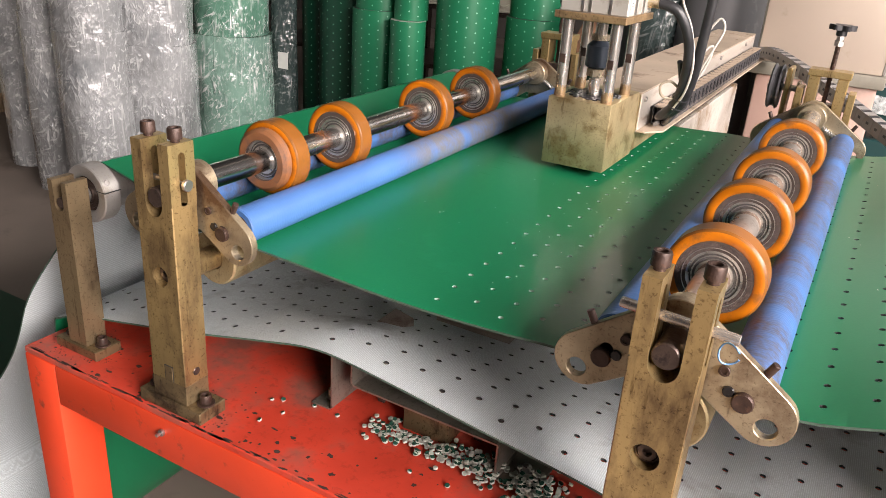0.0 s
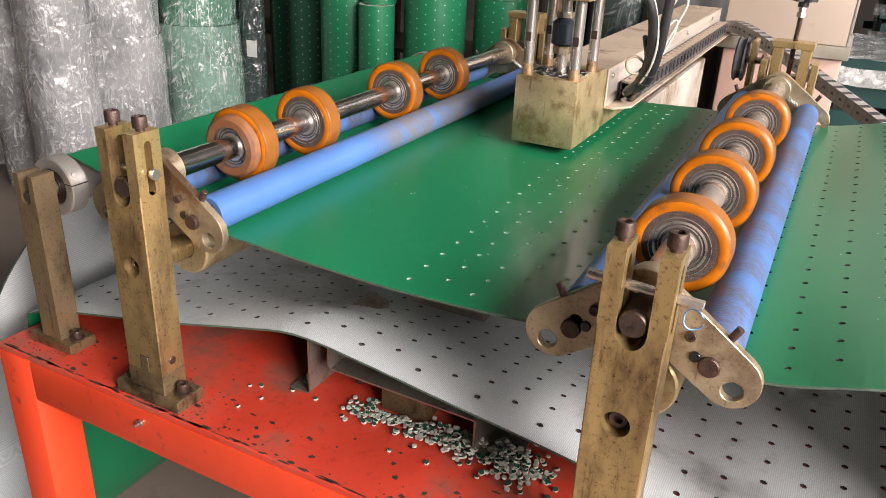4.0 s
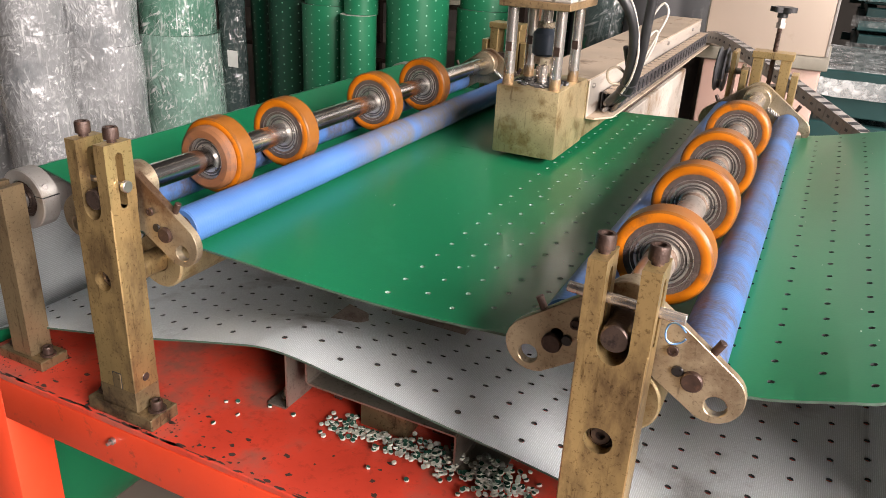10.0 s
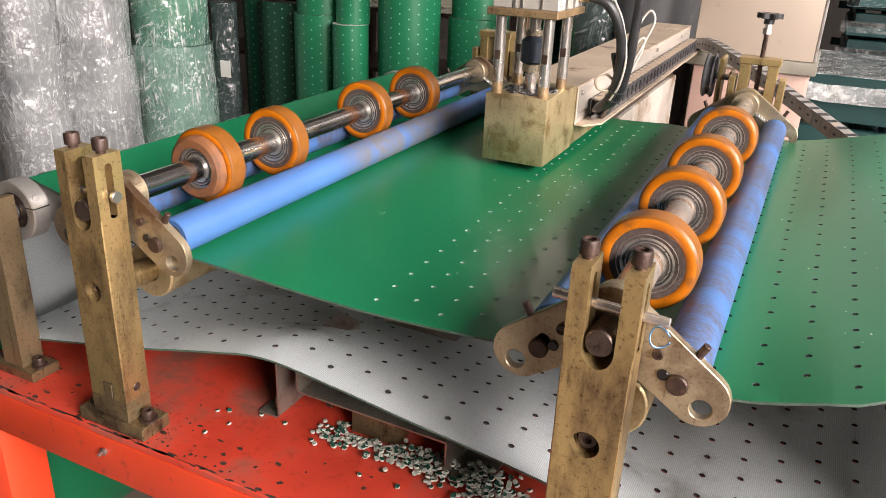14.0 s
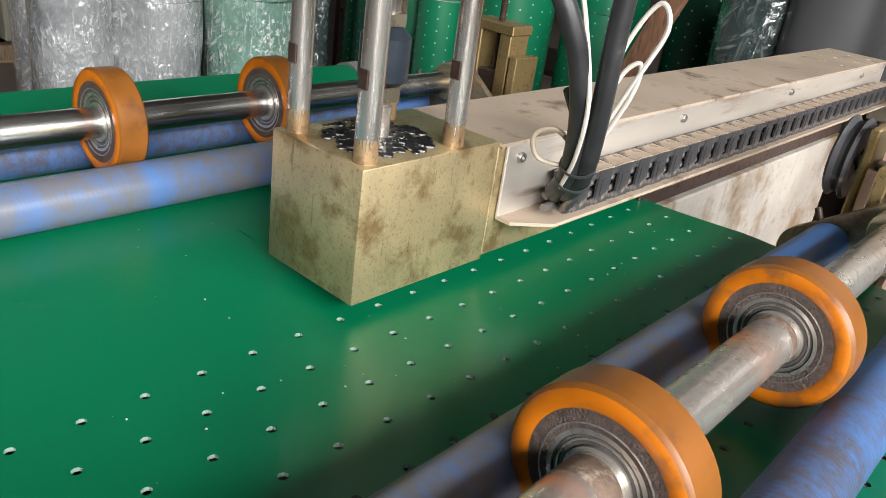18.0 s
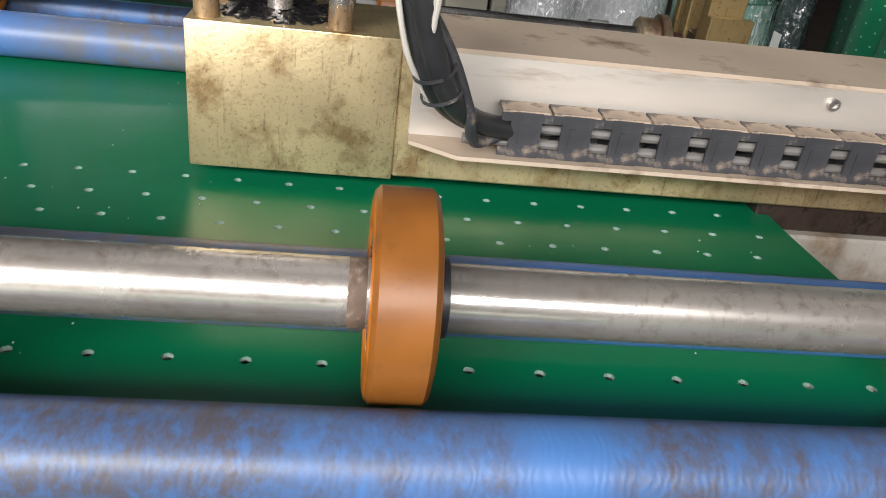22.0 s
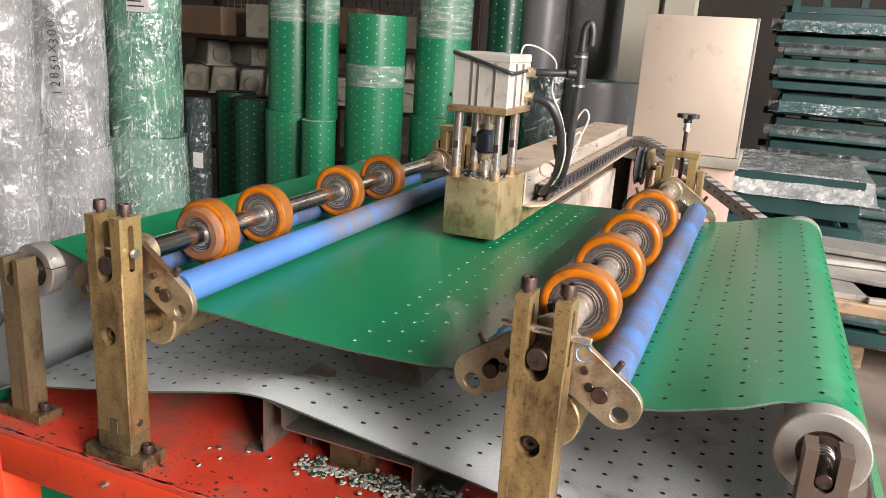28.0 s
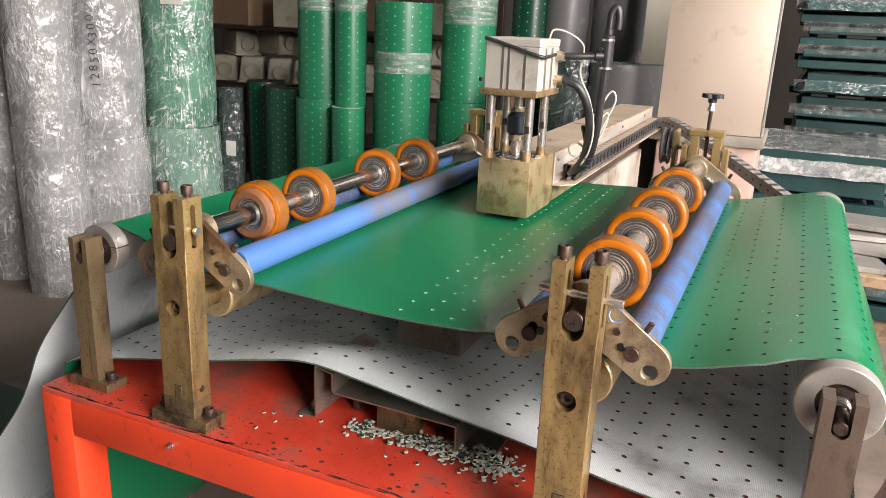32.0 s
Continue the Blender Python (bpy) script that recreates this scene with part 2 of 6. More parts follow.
def belt_green():
    m = material("green_pvc_belt", (0.004, 0.150, 0.062), 0.30, 0, 0.10, 2.2, (0.012, 0.20, 0.09), 0.10, 3.0, 0.05, 260, rough_var=0.06, spec=0.5)
    return m


def belt_grey():
    """Grey woven underside: fine weave relief, groove shade also put into the colour, and a soft cloudiness."""
    m = material("grey_woven_backing", (0.69, 0.755, 0.775), 0.40, 0, 0.07, 3.0, (0.30, 0.31, 0.31), 0.2, 4, 0, 200)
    nt = m.node_tree
    N, K = nt.nodes.new, nt.links.new
    tc = N("ShaderNodeTexCoord")
    w1, w2 = N("ShaderNodeTexWave"), N("ShaderNodeTexWave")
    w1.bands_direction, w2.bands_direction = "X", "Y"
    for w, sc in ((w1, 120), (w2, 165)):
        w.inputs["Scale"].default_value = sc
        K(tc.outputs["Object"], w.inputs["Vector"])
    ad = N("ShaderNodeMath")
    ad.operation = "MULTIPLY"
    K(w1.outputs["Fac"], ad.inputs[0])
    K(w2.outputs["Fac"], ad.inputs[1])
    b = nt.nodes["Principled BSDF"]
    src = b.inputs["Base Color"].links[0].from_socket
    gr = N("ShaderNodeMapRange")
    gr.inputs[3].default_value, gr.inputs[4].default_value = 0.74, 1.14
    K(ad.outputs[0], gr.inputs[0])
    sc = N("ShaderNodeVectorMath")
    sc.operation = "SCALE"
    K(src, sc.inputs[0])
    K(gr.outputs[0], sc.inputs[3])
    K(sc.outputs[0], b.inputs["Base Color"])
    bp = N("ShaderNodeBump")
    bp.inputs["Strength"].default_value, bp.inputs["Distance"].default_value = 0.6, 0.0014
    K(ad.outputs[0], bp.inputs["Height"])
    K(bp.outputs[0], nt.nodes["Principled BSDF"].inputs["Normal"])
    return m


GREEN, GREY = belt_green(), belt_grey()


def scuffed(name, col, dirt, centre, spread, fine, cover, depth=0.9):
    """Plastic sleeve rubbed dull over a stretch of its length, with clean bands left between."""
    m = material(name, col, 0.42, 0, 0.14, 7, None, 0, 5, 0.10, 300)
    nt = m.node_tree
    N, K = nt.nodes.new, nt.links.new
    b = nt.nodes["Principled BSDF"]
    src = b.inputs["Base Color"].links[0].from_socket
    tc = N("ShaderNodeTexCoord")
    sp = N("ShaderNodeSeparateXYZ")
    K(tc.outputs["Object"], sp.inputs[0])

    def op(kind, a, c):
        n = N("ShaderNodeMath")
        n.operation = kind
        n.use_clamp = kind == "MULTIPLY"
        for i, v in enumerate((a, c)):
            if isinstance(v, (int, float)):
                n.inputs[i].default_value = v
            else:
                K(v, n.inputs[i])
        return n.outputs[0]
    d = op("DIVIDE", op("ABSOLUTE", op("SUBTRACT", sp.outputs[1], centre), 0.0), spread)
    mask = N("ShaderNodeMapRange")
    mask.interpolation_type = "SMOOTHSTEP"
    mask.inputs[1].default_value, mask.inputs[2].default_value, mask.inputs[3].default_value, mask.inputs[4].default_value = 0.55, 1.1, 1.0, 0.0
    K(d, mask.inputs[0])
    mp = N("ShaderNodeMapping")
    mp.inputs["Scale"].default_value = (0.2, 1.0, 0.2)
    K(tc.outputs["Object"], mp.inputs[0])
    band = N("ShaderNodeTexNoise")
    band.inputs["Scale"].default_value = 16
    K(mp.outputs[0], band.inputs["Vector"])
    bm_ = N("ShaderNodeMapRange")
    bm_.inputs[1].default_value, bm_.inputs[2].default_value = 0.42 - cover * 0.16, 0.62 - cover * 0.16
    K(band.outputs["Fac"], bm_.inputs[0])
    gp = N("ShaderNodeMapping")
    gp.inputs["Scale"].default_value = (0.8, 1.0, 0.8)
    K(tc.outputs["Object"], gp.inputs[0])
    grit = N("ShaderNodeTexNoise")
    grit.inputs["Scale"].default_value, grit.inputs["Detail"].default_value, grit.inputs["Roughness"].default_value = fine, 6, 0.75
    K(gp.outputs[0], grit.inputs["Vector"])
    gm = N("ShaderNodeMapRange")
    gm.inputs[1].default_value, gm.inputs[2].default_value, gm.inputs[4].default_value = 0.46 - cover * 0.22, 0.66 - cover * 0.08, depth
    K(grit.outputs["Fac"], gm.inputs[0])
    f = op("MULTIPLY", op("MULTIPLY", mask.outputs[0], bm_.outputs[0]), gm.outputs[0])
    mx = N("ShaderNodeMix")
    mx.data_type = "RGBA"
    mx.inputs[7].default_value = (*dirt, 1)
    K(f, mx.inputs[0])
    K(src, mx.inputs[6])
    K(mx.outputs[2], b.inputs["Base Color"])
    wv = N("ShaderNodeTexWave")
    wv.bands_direction = "Y"
    wv.inputs["Scale"].default_value, wv.inputs["Distortion"].default_value = 60, 9.0
    K(tc.outputs["Object"], wv.inputs["Vector"])
    rb = N("ShaderNodeBump")
    rb.inputs["Strength"].default_value, rb.inputs["Distance"].default_value = 0.09, 0.001
    K(wv.outputs["Fac"], rb.inputs["Height"])
    K(rb.outputs[0], b.inputs["Normal"])
    return m


BLUE_GREYED = scuffed("blue_sleeve_rubbed_grey", (0.060, 0.150, 0.37), (0.13, 0.122, 0.118), 0.75, 0.29, 45, 1.3, 0.92)
BLUE_BROWNED = scuffed("blue_sleeve_brown_scuffs", (0.052, 0.135, 0.335), (0.070, 0.052, 0.042), 0.60, 0.85, 95, 0.66, 0.86)


def dotted_green(name, col, pu, pv, dots=True):
    """Green belt stock with pale punched dots laid out along the roll's own surface (metres)."""
    m = material(name, col, 0.34, 0, 0.12, 2.5, (col[0] * 2 + 0.01, col[1] * 1.4, col[2] * 1.6), 0.12, 3, 0.05, 120)
    if not dots:
        return m
    nt = m.node_tree
    N, K = nt.nodes.new, nt.links.new
    b = nt.nodes["Principled BSDF"]
    src = b.inputs["Base Color"].links[0].from_socket
    uv = N("ShaderNodeUVMap")
    sp = N("ShaderNodeSeparateXYZ")
    K(uv.outputs[0], sp.inputs[0])

    def math_(op, a, c=0.0, d=None):
        n = N("ShaderNodeMath")
        n.operation = op
        for i, v in enumerate((a, c)):
            if isinstance(v, (int, float)):
                n.inputs[i].default_value = v
            else:
                K(v, n.inputs[i])
        return n.outputs[0]
    u = math_("DIVIDE", sp.outputs[0], pu)
    v = math_("DIVIDE", sp.outputs[1], pv)
    half = math_("MULTIPLY", math_("MODULO", math_("FLOOR", u), 2.0), 0.5)
    fu = math_("MULTIPLY", math_("SUBTRACT", math_("FRACT", u), 0.5), pu)
    fv = math_("MULTIPLY", math_("SUBTRACT", math_("FRACT", math_("ADD", v, half)), 0.5), pv)
    d2 = math_("ADD", math_("MULTIPLY", fu, fu), math_("MULTIPLY", fv, fv))
    hit = math_("LESS_THAN", d2, 0.0036 ** 2)
    mx = N("ShaderNodeMix")
    mx.data_type = "RGBA"
    mx.inputs[7].default_value = (0.20, 0.44, 0.31, 1)
    K(hit, mx.inputs[0])
    K(src, mx.inputs[6])
    K(mx.outputs[2], b.inputs["Base Color"])
    return m


ROLL_GREEN = dotted_green("perforated_green_roll", (0.008, 0.14, 0.064), 0.046, 0.046)
ROLL_GREEN_DARK = dotted_green("dark_perforated_roll", (0.003, 0.045, 0.024), 0.046, 0.046)


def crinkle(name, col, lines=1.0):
    """Clear stretch film over a roll: glossy, with slanting wrinkles and, in patches, whitish stretched crease lines;
    glints are painted into the colour.
    """
    m = material(name, col, 0.19, 0, 0.28, 2.6, (col[0] * 0.66, col[1] * 0.68, col[2] * 0.70), 0.35, 4.0, 0, 100, rough_var=0.06)
    nt = m.node_tree
    N, K = nt.nodes.new, nt.links.new
    b = nt.nodes["Principled BSDF"]
    src = b.inputs["Base Color"].links[0].from_socket
    tc = N("ShaderNodeTexCoord")

    def op(kind, a, c):
        n = N("ShaderNodeMath")
        n.operation = kind
        for i, v in enumerate((a, c)):
            if isinstance(v, (int, float)):
                n.inputs[i].default_value = v
            else:
                K(v, n.inputs[i])
        return n.outputs[0]

    def ramp(v, a, c):
        r = N("ShaderNodeMapRange")
        r.inputs[1].default_value, r.inputs[2].default_value = a, c
        K(v, r.inputs[0])
        return r.outputs[0]

    def noise(scale, tilt=None, long=1.0, detail=3, dist=0.0):
        ns = N("ShaderNodeTexNoise")
        ns.inputs["Scale"].default_value, ns.inputs["Detail"].default_value, ns.inputs["Distortion"].default_value = scale, detail, dist
        if tilt is None:
            K(tc.outputs["Object"], ns.inputs["Vector"])
        else:
            mp = N("ShaderNodeMapping")
            mp.vector_type = "TEXTURE"
            mp.inputs["Rotation"].default_value, mp.inputs["Scale"].default_value = tilt, (1.0, 1.0, long)
            K(tc.outputs["Object"], mp.inputs[0])
            K(mp.outputs[0], ns.inputs["Vector"])
        return ns.outputs["Fac"]

    height, crease_glints = None, None
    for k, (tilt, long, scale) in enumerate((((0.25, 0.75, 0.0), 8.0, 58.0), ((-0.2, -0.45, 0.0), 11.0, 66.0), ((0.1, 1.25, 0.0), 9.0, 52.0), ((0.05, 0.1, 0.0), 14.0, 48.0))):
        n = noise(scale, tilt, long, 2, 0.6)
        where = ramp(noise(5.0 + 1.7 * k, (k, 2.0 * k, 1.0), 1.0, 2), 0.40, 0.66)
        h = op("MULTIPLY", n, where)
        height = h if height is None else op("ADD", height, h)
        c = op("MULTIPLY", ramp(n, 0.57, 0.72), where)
        crease_glints = c if crease_glints is None else op("MAXIMUM", crease_glints, c)
    # bright streaks in the base colour stand in for the film's glints
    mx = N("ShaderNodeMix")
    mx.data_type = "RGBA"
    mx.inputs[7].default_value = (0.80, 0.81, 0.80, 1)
    K(op("MULTIPLY", crease_glints, 0.68 * lines), mx.inputs[0])
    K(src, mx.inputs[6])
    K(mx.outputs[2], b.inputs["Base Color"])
    soft_folds = op("MULTIPLY", noise(9.0, (0.2, 0.6, 0.0), 2.0, 2, 0.4), 2.5)
    bp = N("ShaderNodeBump")
    bp.inputs["Strength"].default_value, bp.inputs["Distance"].default_value = 1.0, 0.0072
    K(op("ADD", height, soft_folds), bp.inputs["Height"])
    K(bp.outputs[0], b.inputs["Normal"])
    b.inputs["Coat Weight"].default_value = 1.0
    b.inputs["Coat Roughness"].default_value = 0.07
    K(bp.outputs[0], b.inputs["Coat Normal"])
    return m


CYL = material("cast_aluminium_body", (0.50, 0.475, 0.43), 0.46, 0.35, 0.10, 12, (0.34, 0.29, 0.23), 0.25, 18, 0.06, 350)
PILLAR = material("rust_stained_chrome", (0.66, 0.63, 0.59), 0.26, 0.9, 0.12, 12, (0.36, 0.22, 0.10), 0.36, 22, 0.08, 300, stretch=(1, 1, 0.3))
BRONZE = material("brown_zinc_plate", (0.30, 0.20, 0.105), 0.42, 0.5, 0.3, 12, (0.14, 0.09, 0.05), 0.3, 30, 0.1, 260, pits=0.6)
NICKEL = material("nickel_brass_fitting", (0.50, 0.43, 0.32), 0.28, 0.9, 0.2, 30, (0.22, 0.15, 0.09), 0.25, 60, 0.05, 300)
GRIME = material("rusty_grime", (0.16, 0.11, 0.08), 0.75, 0.2, 0.4, 60, (0.34, 0.27, 0.21), 0.3, 90, 0.4, 300)
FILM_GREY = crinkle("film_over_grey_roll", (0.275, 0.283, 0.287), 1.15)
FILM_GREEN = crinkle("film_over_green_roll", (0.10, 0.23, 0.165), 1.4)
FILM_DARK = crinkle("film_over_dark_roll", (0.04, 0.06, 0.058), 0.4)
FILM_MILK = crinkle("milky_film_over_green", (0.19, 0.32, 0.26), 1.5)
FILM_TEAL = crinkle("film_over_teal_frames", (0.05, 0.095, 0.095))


def clear_film(name, haze, fold):
    """Thin clear film: mostly see-through, glossy, with whitish stretched folds."""
    # the painted glints of crinkle come along in this colour
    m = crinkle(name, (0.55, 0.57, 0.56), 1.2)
    nt = m.node_tree
    N, K = nt.nodes.new, nt.links.new
    b, out = nt.nodes["Principled BSDF"], nt.nodes["Material Output"]
    tc, mp = N("ShaderNodeTexCoord"), N("ShaderNodeMapping")
    mp.vector_type = "TEXTURE"
    mp.inputs["Scale"].default_value = fold
    K(tc.outputs["Object"], mp.inputs[0])
    n = N("ShaderNodeTexNoise")
    n.inputs["Scale"].default_value, n.inputs["Detail"].default_value, n.inputs["Distortion"].default_value = 30, 4, 0.6
    K(mp.outputs[0], n.inputs["Vector"])
    r = N("ShaderNodeMapRange")
    r.inputs[1].default_value, r.inputs[2].default_value, r.inputs[3].default_value, r.inputs[4].default_value = 0.46, 0.72, haze, min(0.85, haze * 4)
    K(n.outputs["Fac"], r.inputs[0])
    tr, mx = N("ShaderNodeBsdfTransparent"), N("ShaderNodeMixShader")
    K(r.outputs[0], mx.inputs[0])
    K(tr.outputs[0], mx.inputs[1])
    K(b.outputs[0], mx.inputs[2])
    K(mx.outputs[0], out.inputs["Surface"])
    return m


WRAP_BAND = clear_film("clear_wrap_band", 0.16, (4.0, 4.0, 0.5))
WRAP_SHEET = clear_film("clear_wrap_sheet", 0.035, (1.0, 1.0, 1.0))
FILM_PALE = clear_film("hazy_wrap_sheet", 0.30, (1.0, 1.0, 1.0))


# ---- shape helpers ----
def box(bm, x0, x1, y0, y1, z0, z1, bevel=0.0, seg=1):
    g = bmesh.ops.create_cube(bm, size=1.0, matrix=Matrix.Translation(((x0 + x1) / 2, (y0 + y1) / 2, (z0 + z1) / 2)) @ Matrix.Diagonal((x1 - x0, y1 - y0, z1 - z0, 1)))
    if bevel:
        es = {e for v in g["verts"] for e in v.link_edges}
        bmesh.ops.bevel(bm, geom=list(es), offset=bevel, segments=seg, affect="EDGES", profile=0.5)
    return bm


def basis(d):
    d = Vector(d).normalized()
    a = Vector((0, 0, 1)) if abs(d.z) < 0.9 else Vector((1, 0, 0))
    u = d.cross(a).normalized()
    return d, u, d.cross(u)


def lathe(bm, p0, p1, prof, seg=32):
    """Turned shape about the line p0-p1; prof: (distance along it in metres, radius)."""
    d, u, w = basis(Vector(p1) - Vector(p0))
    rings = []
    for a, r in prof:
        c = Vector(p0) + d * a
        if r <= 1e-6:
            rings.append([bm.verts.new(c)])
        else:
            rings.append([bm.verts.new(c + (u * math.cos(t) + w * math.sin(t)) * r) for t in (2 * math.pi * i / seg for i in range(seg))])
    for A, B in zip(rings, rings[1:]):
        for i in range(seg):
            j = (i + 1) % seg
            q = [A[i % len(A)], A[j % len(A)], B[j % len(B)], B[i % len(B)]]
            q = list(dict.fromkeys(q))
            if len(q) > 2:
                try:
                    bm.faces.new(q)
                except ValueError:
                    pass
    return bm


def rod(bm, p0, p1, r, seg=20, ch=0.0):
    L = (Vector(p1) - Vector(p0)).length
    c = ch or r * 0.12
    return lathe(bm, p0, p1, [(0, 0), (0, r - c), (c, r), (L - c, r), (L, r - c), (L, 0)], seg)


def smooth_line(pts, n=8):
    P = [Vector(p) for p in pts]
    P = [P[0] * 2 - P[1]] + P + [P[-1] * 2 - P[-2]]
    out = []
    for i in range(1, len(P) - 2):
        for k in range(n):
            t = k / n
            a, b, c, d = P[i - 1], P[i], P[i + 1], P[i + 2]
            out.append(0.5 * ((2 * b) + (c - a) * t + (2 * a - 5 * b + 4 * c - d) * t * t + (3 * b - a - 3 * c + d) * t ** 3))
    out.append(P[-2])
    return out


def tube(bm, pts, r, seg=10, n=8):
    line = smooth_line(pts, n)
    u = None
    rings = []
    for i, p in enumerate(line):
        d = (line[min(i + 1, len(line) - 1)] - line[max(i - 1, 0)]).normalized()
        if u is None:
            u = basis(d)[1]
        u = (u - d * u.dot(d)).normalized()
        w = d.cross(u)
        rings.append([bm.verts.new(p + (u * math.cos(t) + w * math.sin(t)) * r) for t in (2 * math.pi * k / seg for k in range(seg))])
    for A, B in zip(rings, rings[1:]):
        for k in range(seg):
            bm.faces.new((A[k], A[(k + 1) % seg], B[(k + 1) % seg], B[k]))
    bm.faces.new(rings[0][::-1])
    bm.faces.new(rings[-1])
    return bm


def circle2(cx, cy, r, n=20, a0=0.0, a1=2 * math.pi):
    full = abs(a1 - a0 - 2 * math.pi) < 1e-6
    k = n if full else n - 1
    return [(cx + r * math.cos(a0 + (a1 - a0) * i / k), cy + r * math.sin(a0 + (a1 - a0) * i / k)) for i in range(n)]


def plate(bm, outline, holes, at, thick, plane="xz"):
    """Flat plate with holes: outline and holes as 2D loops in the plane, thickness along the third axis from at."""
    def P(a, b, c):
        return {"xz": (a, c, b), "yz": (c, a, b), "xy": (a, b, c)}[plane]
    es, vs = [], []
    for loop in [outline, *holes]:
        v = [bm.verts.new(P(a, b, at)) for a, b in loop]
        vs += v
        es += [bm.edges.new((v[i], v[(i + 1) % len(v)])) for i in range(len(v))]
    f = [g for g in bmesh.ops.triangle_fill(bm, use_beauty=True, edges=es)["geom"] if isinstance(g, bmesh.types.BMFace)]
    r = bmesh.ops.extrude_face_region(bm, geom=f)
    nv = [g for g in r["geom"] if isinstance(g, bmesh.types.BMVert)]
    bmesh.ops.translate(bm, verts=nv, vec=P(0, 0, thick))
    bmesh.ops.recalc_face_normals(bm, faces=bm.faces)
    return bm


def part(name, bm, mat, parent=None, label="", smooth=35):
    me = bpy.data.meshes.new(name)
    if smooth:
        bmesh.ops.recalc_face_normals(bm, faces=bm.faces)
    bm.to_mesh(me)
    bm.free()
    for m in (mat if isinstance(mat, (list, tuple)) else [mat]):
        me.materials.append(m)
    if smooth:
        me.shade_smooth()
        me.set_sharp_from_angle(angle=radians(smooth))
    ob = new(name, me)
    if parent:
        ob.parent = parent
        ob.matrix_parent_inverse = parent.matrix_world.inverted()
    if label:
        tagged(ob, label)
    return ob


def thing(name, at, label, category, group="", kind=""):
    ob = new(name)
    ob.empty_display_size = 0.05
    ob.matrix_world = Matrix.Translation(at)
    return tagged(ob, label, category, group, kind)


def B():
    return bmesh.new()


rnd = random.Random(7)
BX = 0.72          # second roller set, along the belt
TOP = 0.70         # table top
HY = 0.755         # front of the punch head


# ---- building ----
def slab(name, x0, x1, y0, y1, z0, z1, mat, label, category):
    return tagged(part(name, box(B(), x0, x1, y0, y1, z0, z1), mat, None, "", 0), label, category, "", "structure")


slab("floor", -11, 7, -6.5, 9, -0.2, 0.0, CONC, "dusty brown grey concrete workshop floor", "floor")
slab("ceiling", -11.2, 7.2, -6.7, 9.2, 5.2, 5.35, ROOF, "grey sheet metal workshop roof", "ceiling")
slab("wall_west", -11.2, -11.0, -6.5, 9, 0, 5.2, WALL, "dim stained plaster factory wall", "wall")
slab("wall_north", -11, 7, 9.0, 9.2, 0, 5.2, WALL, "dim stained plaster factory wall", "wall")
# unseen east wall; its wide daylight door is narrowed to cut the sky's fill
slab("wall_east_a", 7.0, 7.2, -6.5, -2.6, 0, 5.2, WALL, "unseen plaster wall narrowing the daylight door", "wall")
slab("wall_east_b", 7.0, 7.2, 3.6, 9, 0, 5.2, WALL, "unseen plaster wall narrowing the daylight door", "wall")
slab("wall_east_c", 7.0, 7.2, -2.6, 3.6, 4.2, 5.2, WALL, "unseen plaster wall lowering the daylight door", "wall")
# unseen south wall, nearly closed to keep the sky's fill out
slab("wall_south_a", -11, 0.2, -6.7, -6.5, 0, 5.2, WALL, "unseen plaster wall narrowing the front opening", "wall")
slab("wall_south_b", 2.6, 7, -6.7, -6.5, 0, 5.2, WALL, "unseen plaster wall narrowing the front opening", "wall")
slab("wall_south_c", 0.2, 2.6, -6.7, -6.5, 4.4, 5.2, WALL, "unseen plaster wall above the front opening", "wall")
slab("ground", -60, 60, -60, 60, -0.5, -0.25, CONC, "concrete yard outside the workshop", "ground")

# ---- red machine table ----
table = thing("machine_table", (0.4, 0.7, 0), "red orange enamelled steel machine table with chipped worn top", "machine table")
TX0, TX1, TY0, TY1 = -0.355, 1.128, -0.035, 1.50
part("tabletop", box(B(), TX0, TX1, TY0 + 0.001, TY1, TOP - 0.012, TOP, 0.002), RED_TOP, table, "chipped oily red steel top")
part("front_rail", box(B(), TX0 + 0.08, TX1 - 0.08, TY0, TY0 + 0.08, TOP - 0.092, TOP - 0.012, 0.003, 2), RED, table)
part("back_rail", box(B(), TX0 + 0.08, TX1 - 0.08, TY1 - 0.08, TY1, TOP - 0.092, TOP - 0.012, 0.003), RED, table)
for x in (TX0, TX1 - 0.08):
    part("side_rail", box(B(), x, x + 0.08, TY0 + 0.08, TY1 - 0.08, TOP - 0.092, TOP - 0.012, 0.003), RED, table)
    for y in (TY0, TY1 - 0.08):
        part("leg", box(B(), x, x + 0.08, y, y + 0.08, 0.0, TOP - 0.012, 0.003, 2), RED, table)
bm = B()
rod(bm, (-0.012, -0.040, 0.662), (-0.012, -0.034, 0.662), 0.006, 12)
rod(bm, (-0.012, -0.048, 0.662), (-0.012, -0.040, 0.662), 0.003, 10)
part("screw", bm, STEEL, table, "small bare steel screw")
crnd = random.Random(31)
V, F = [], []
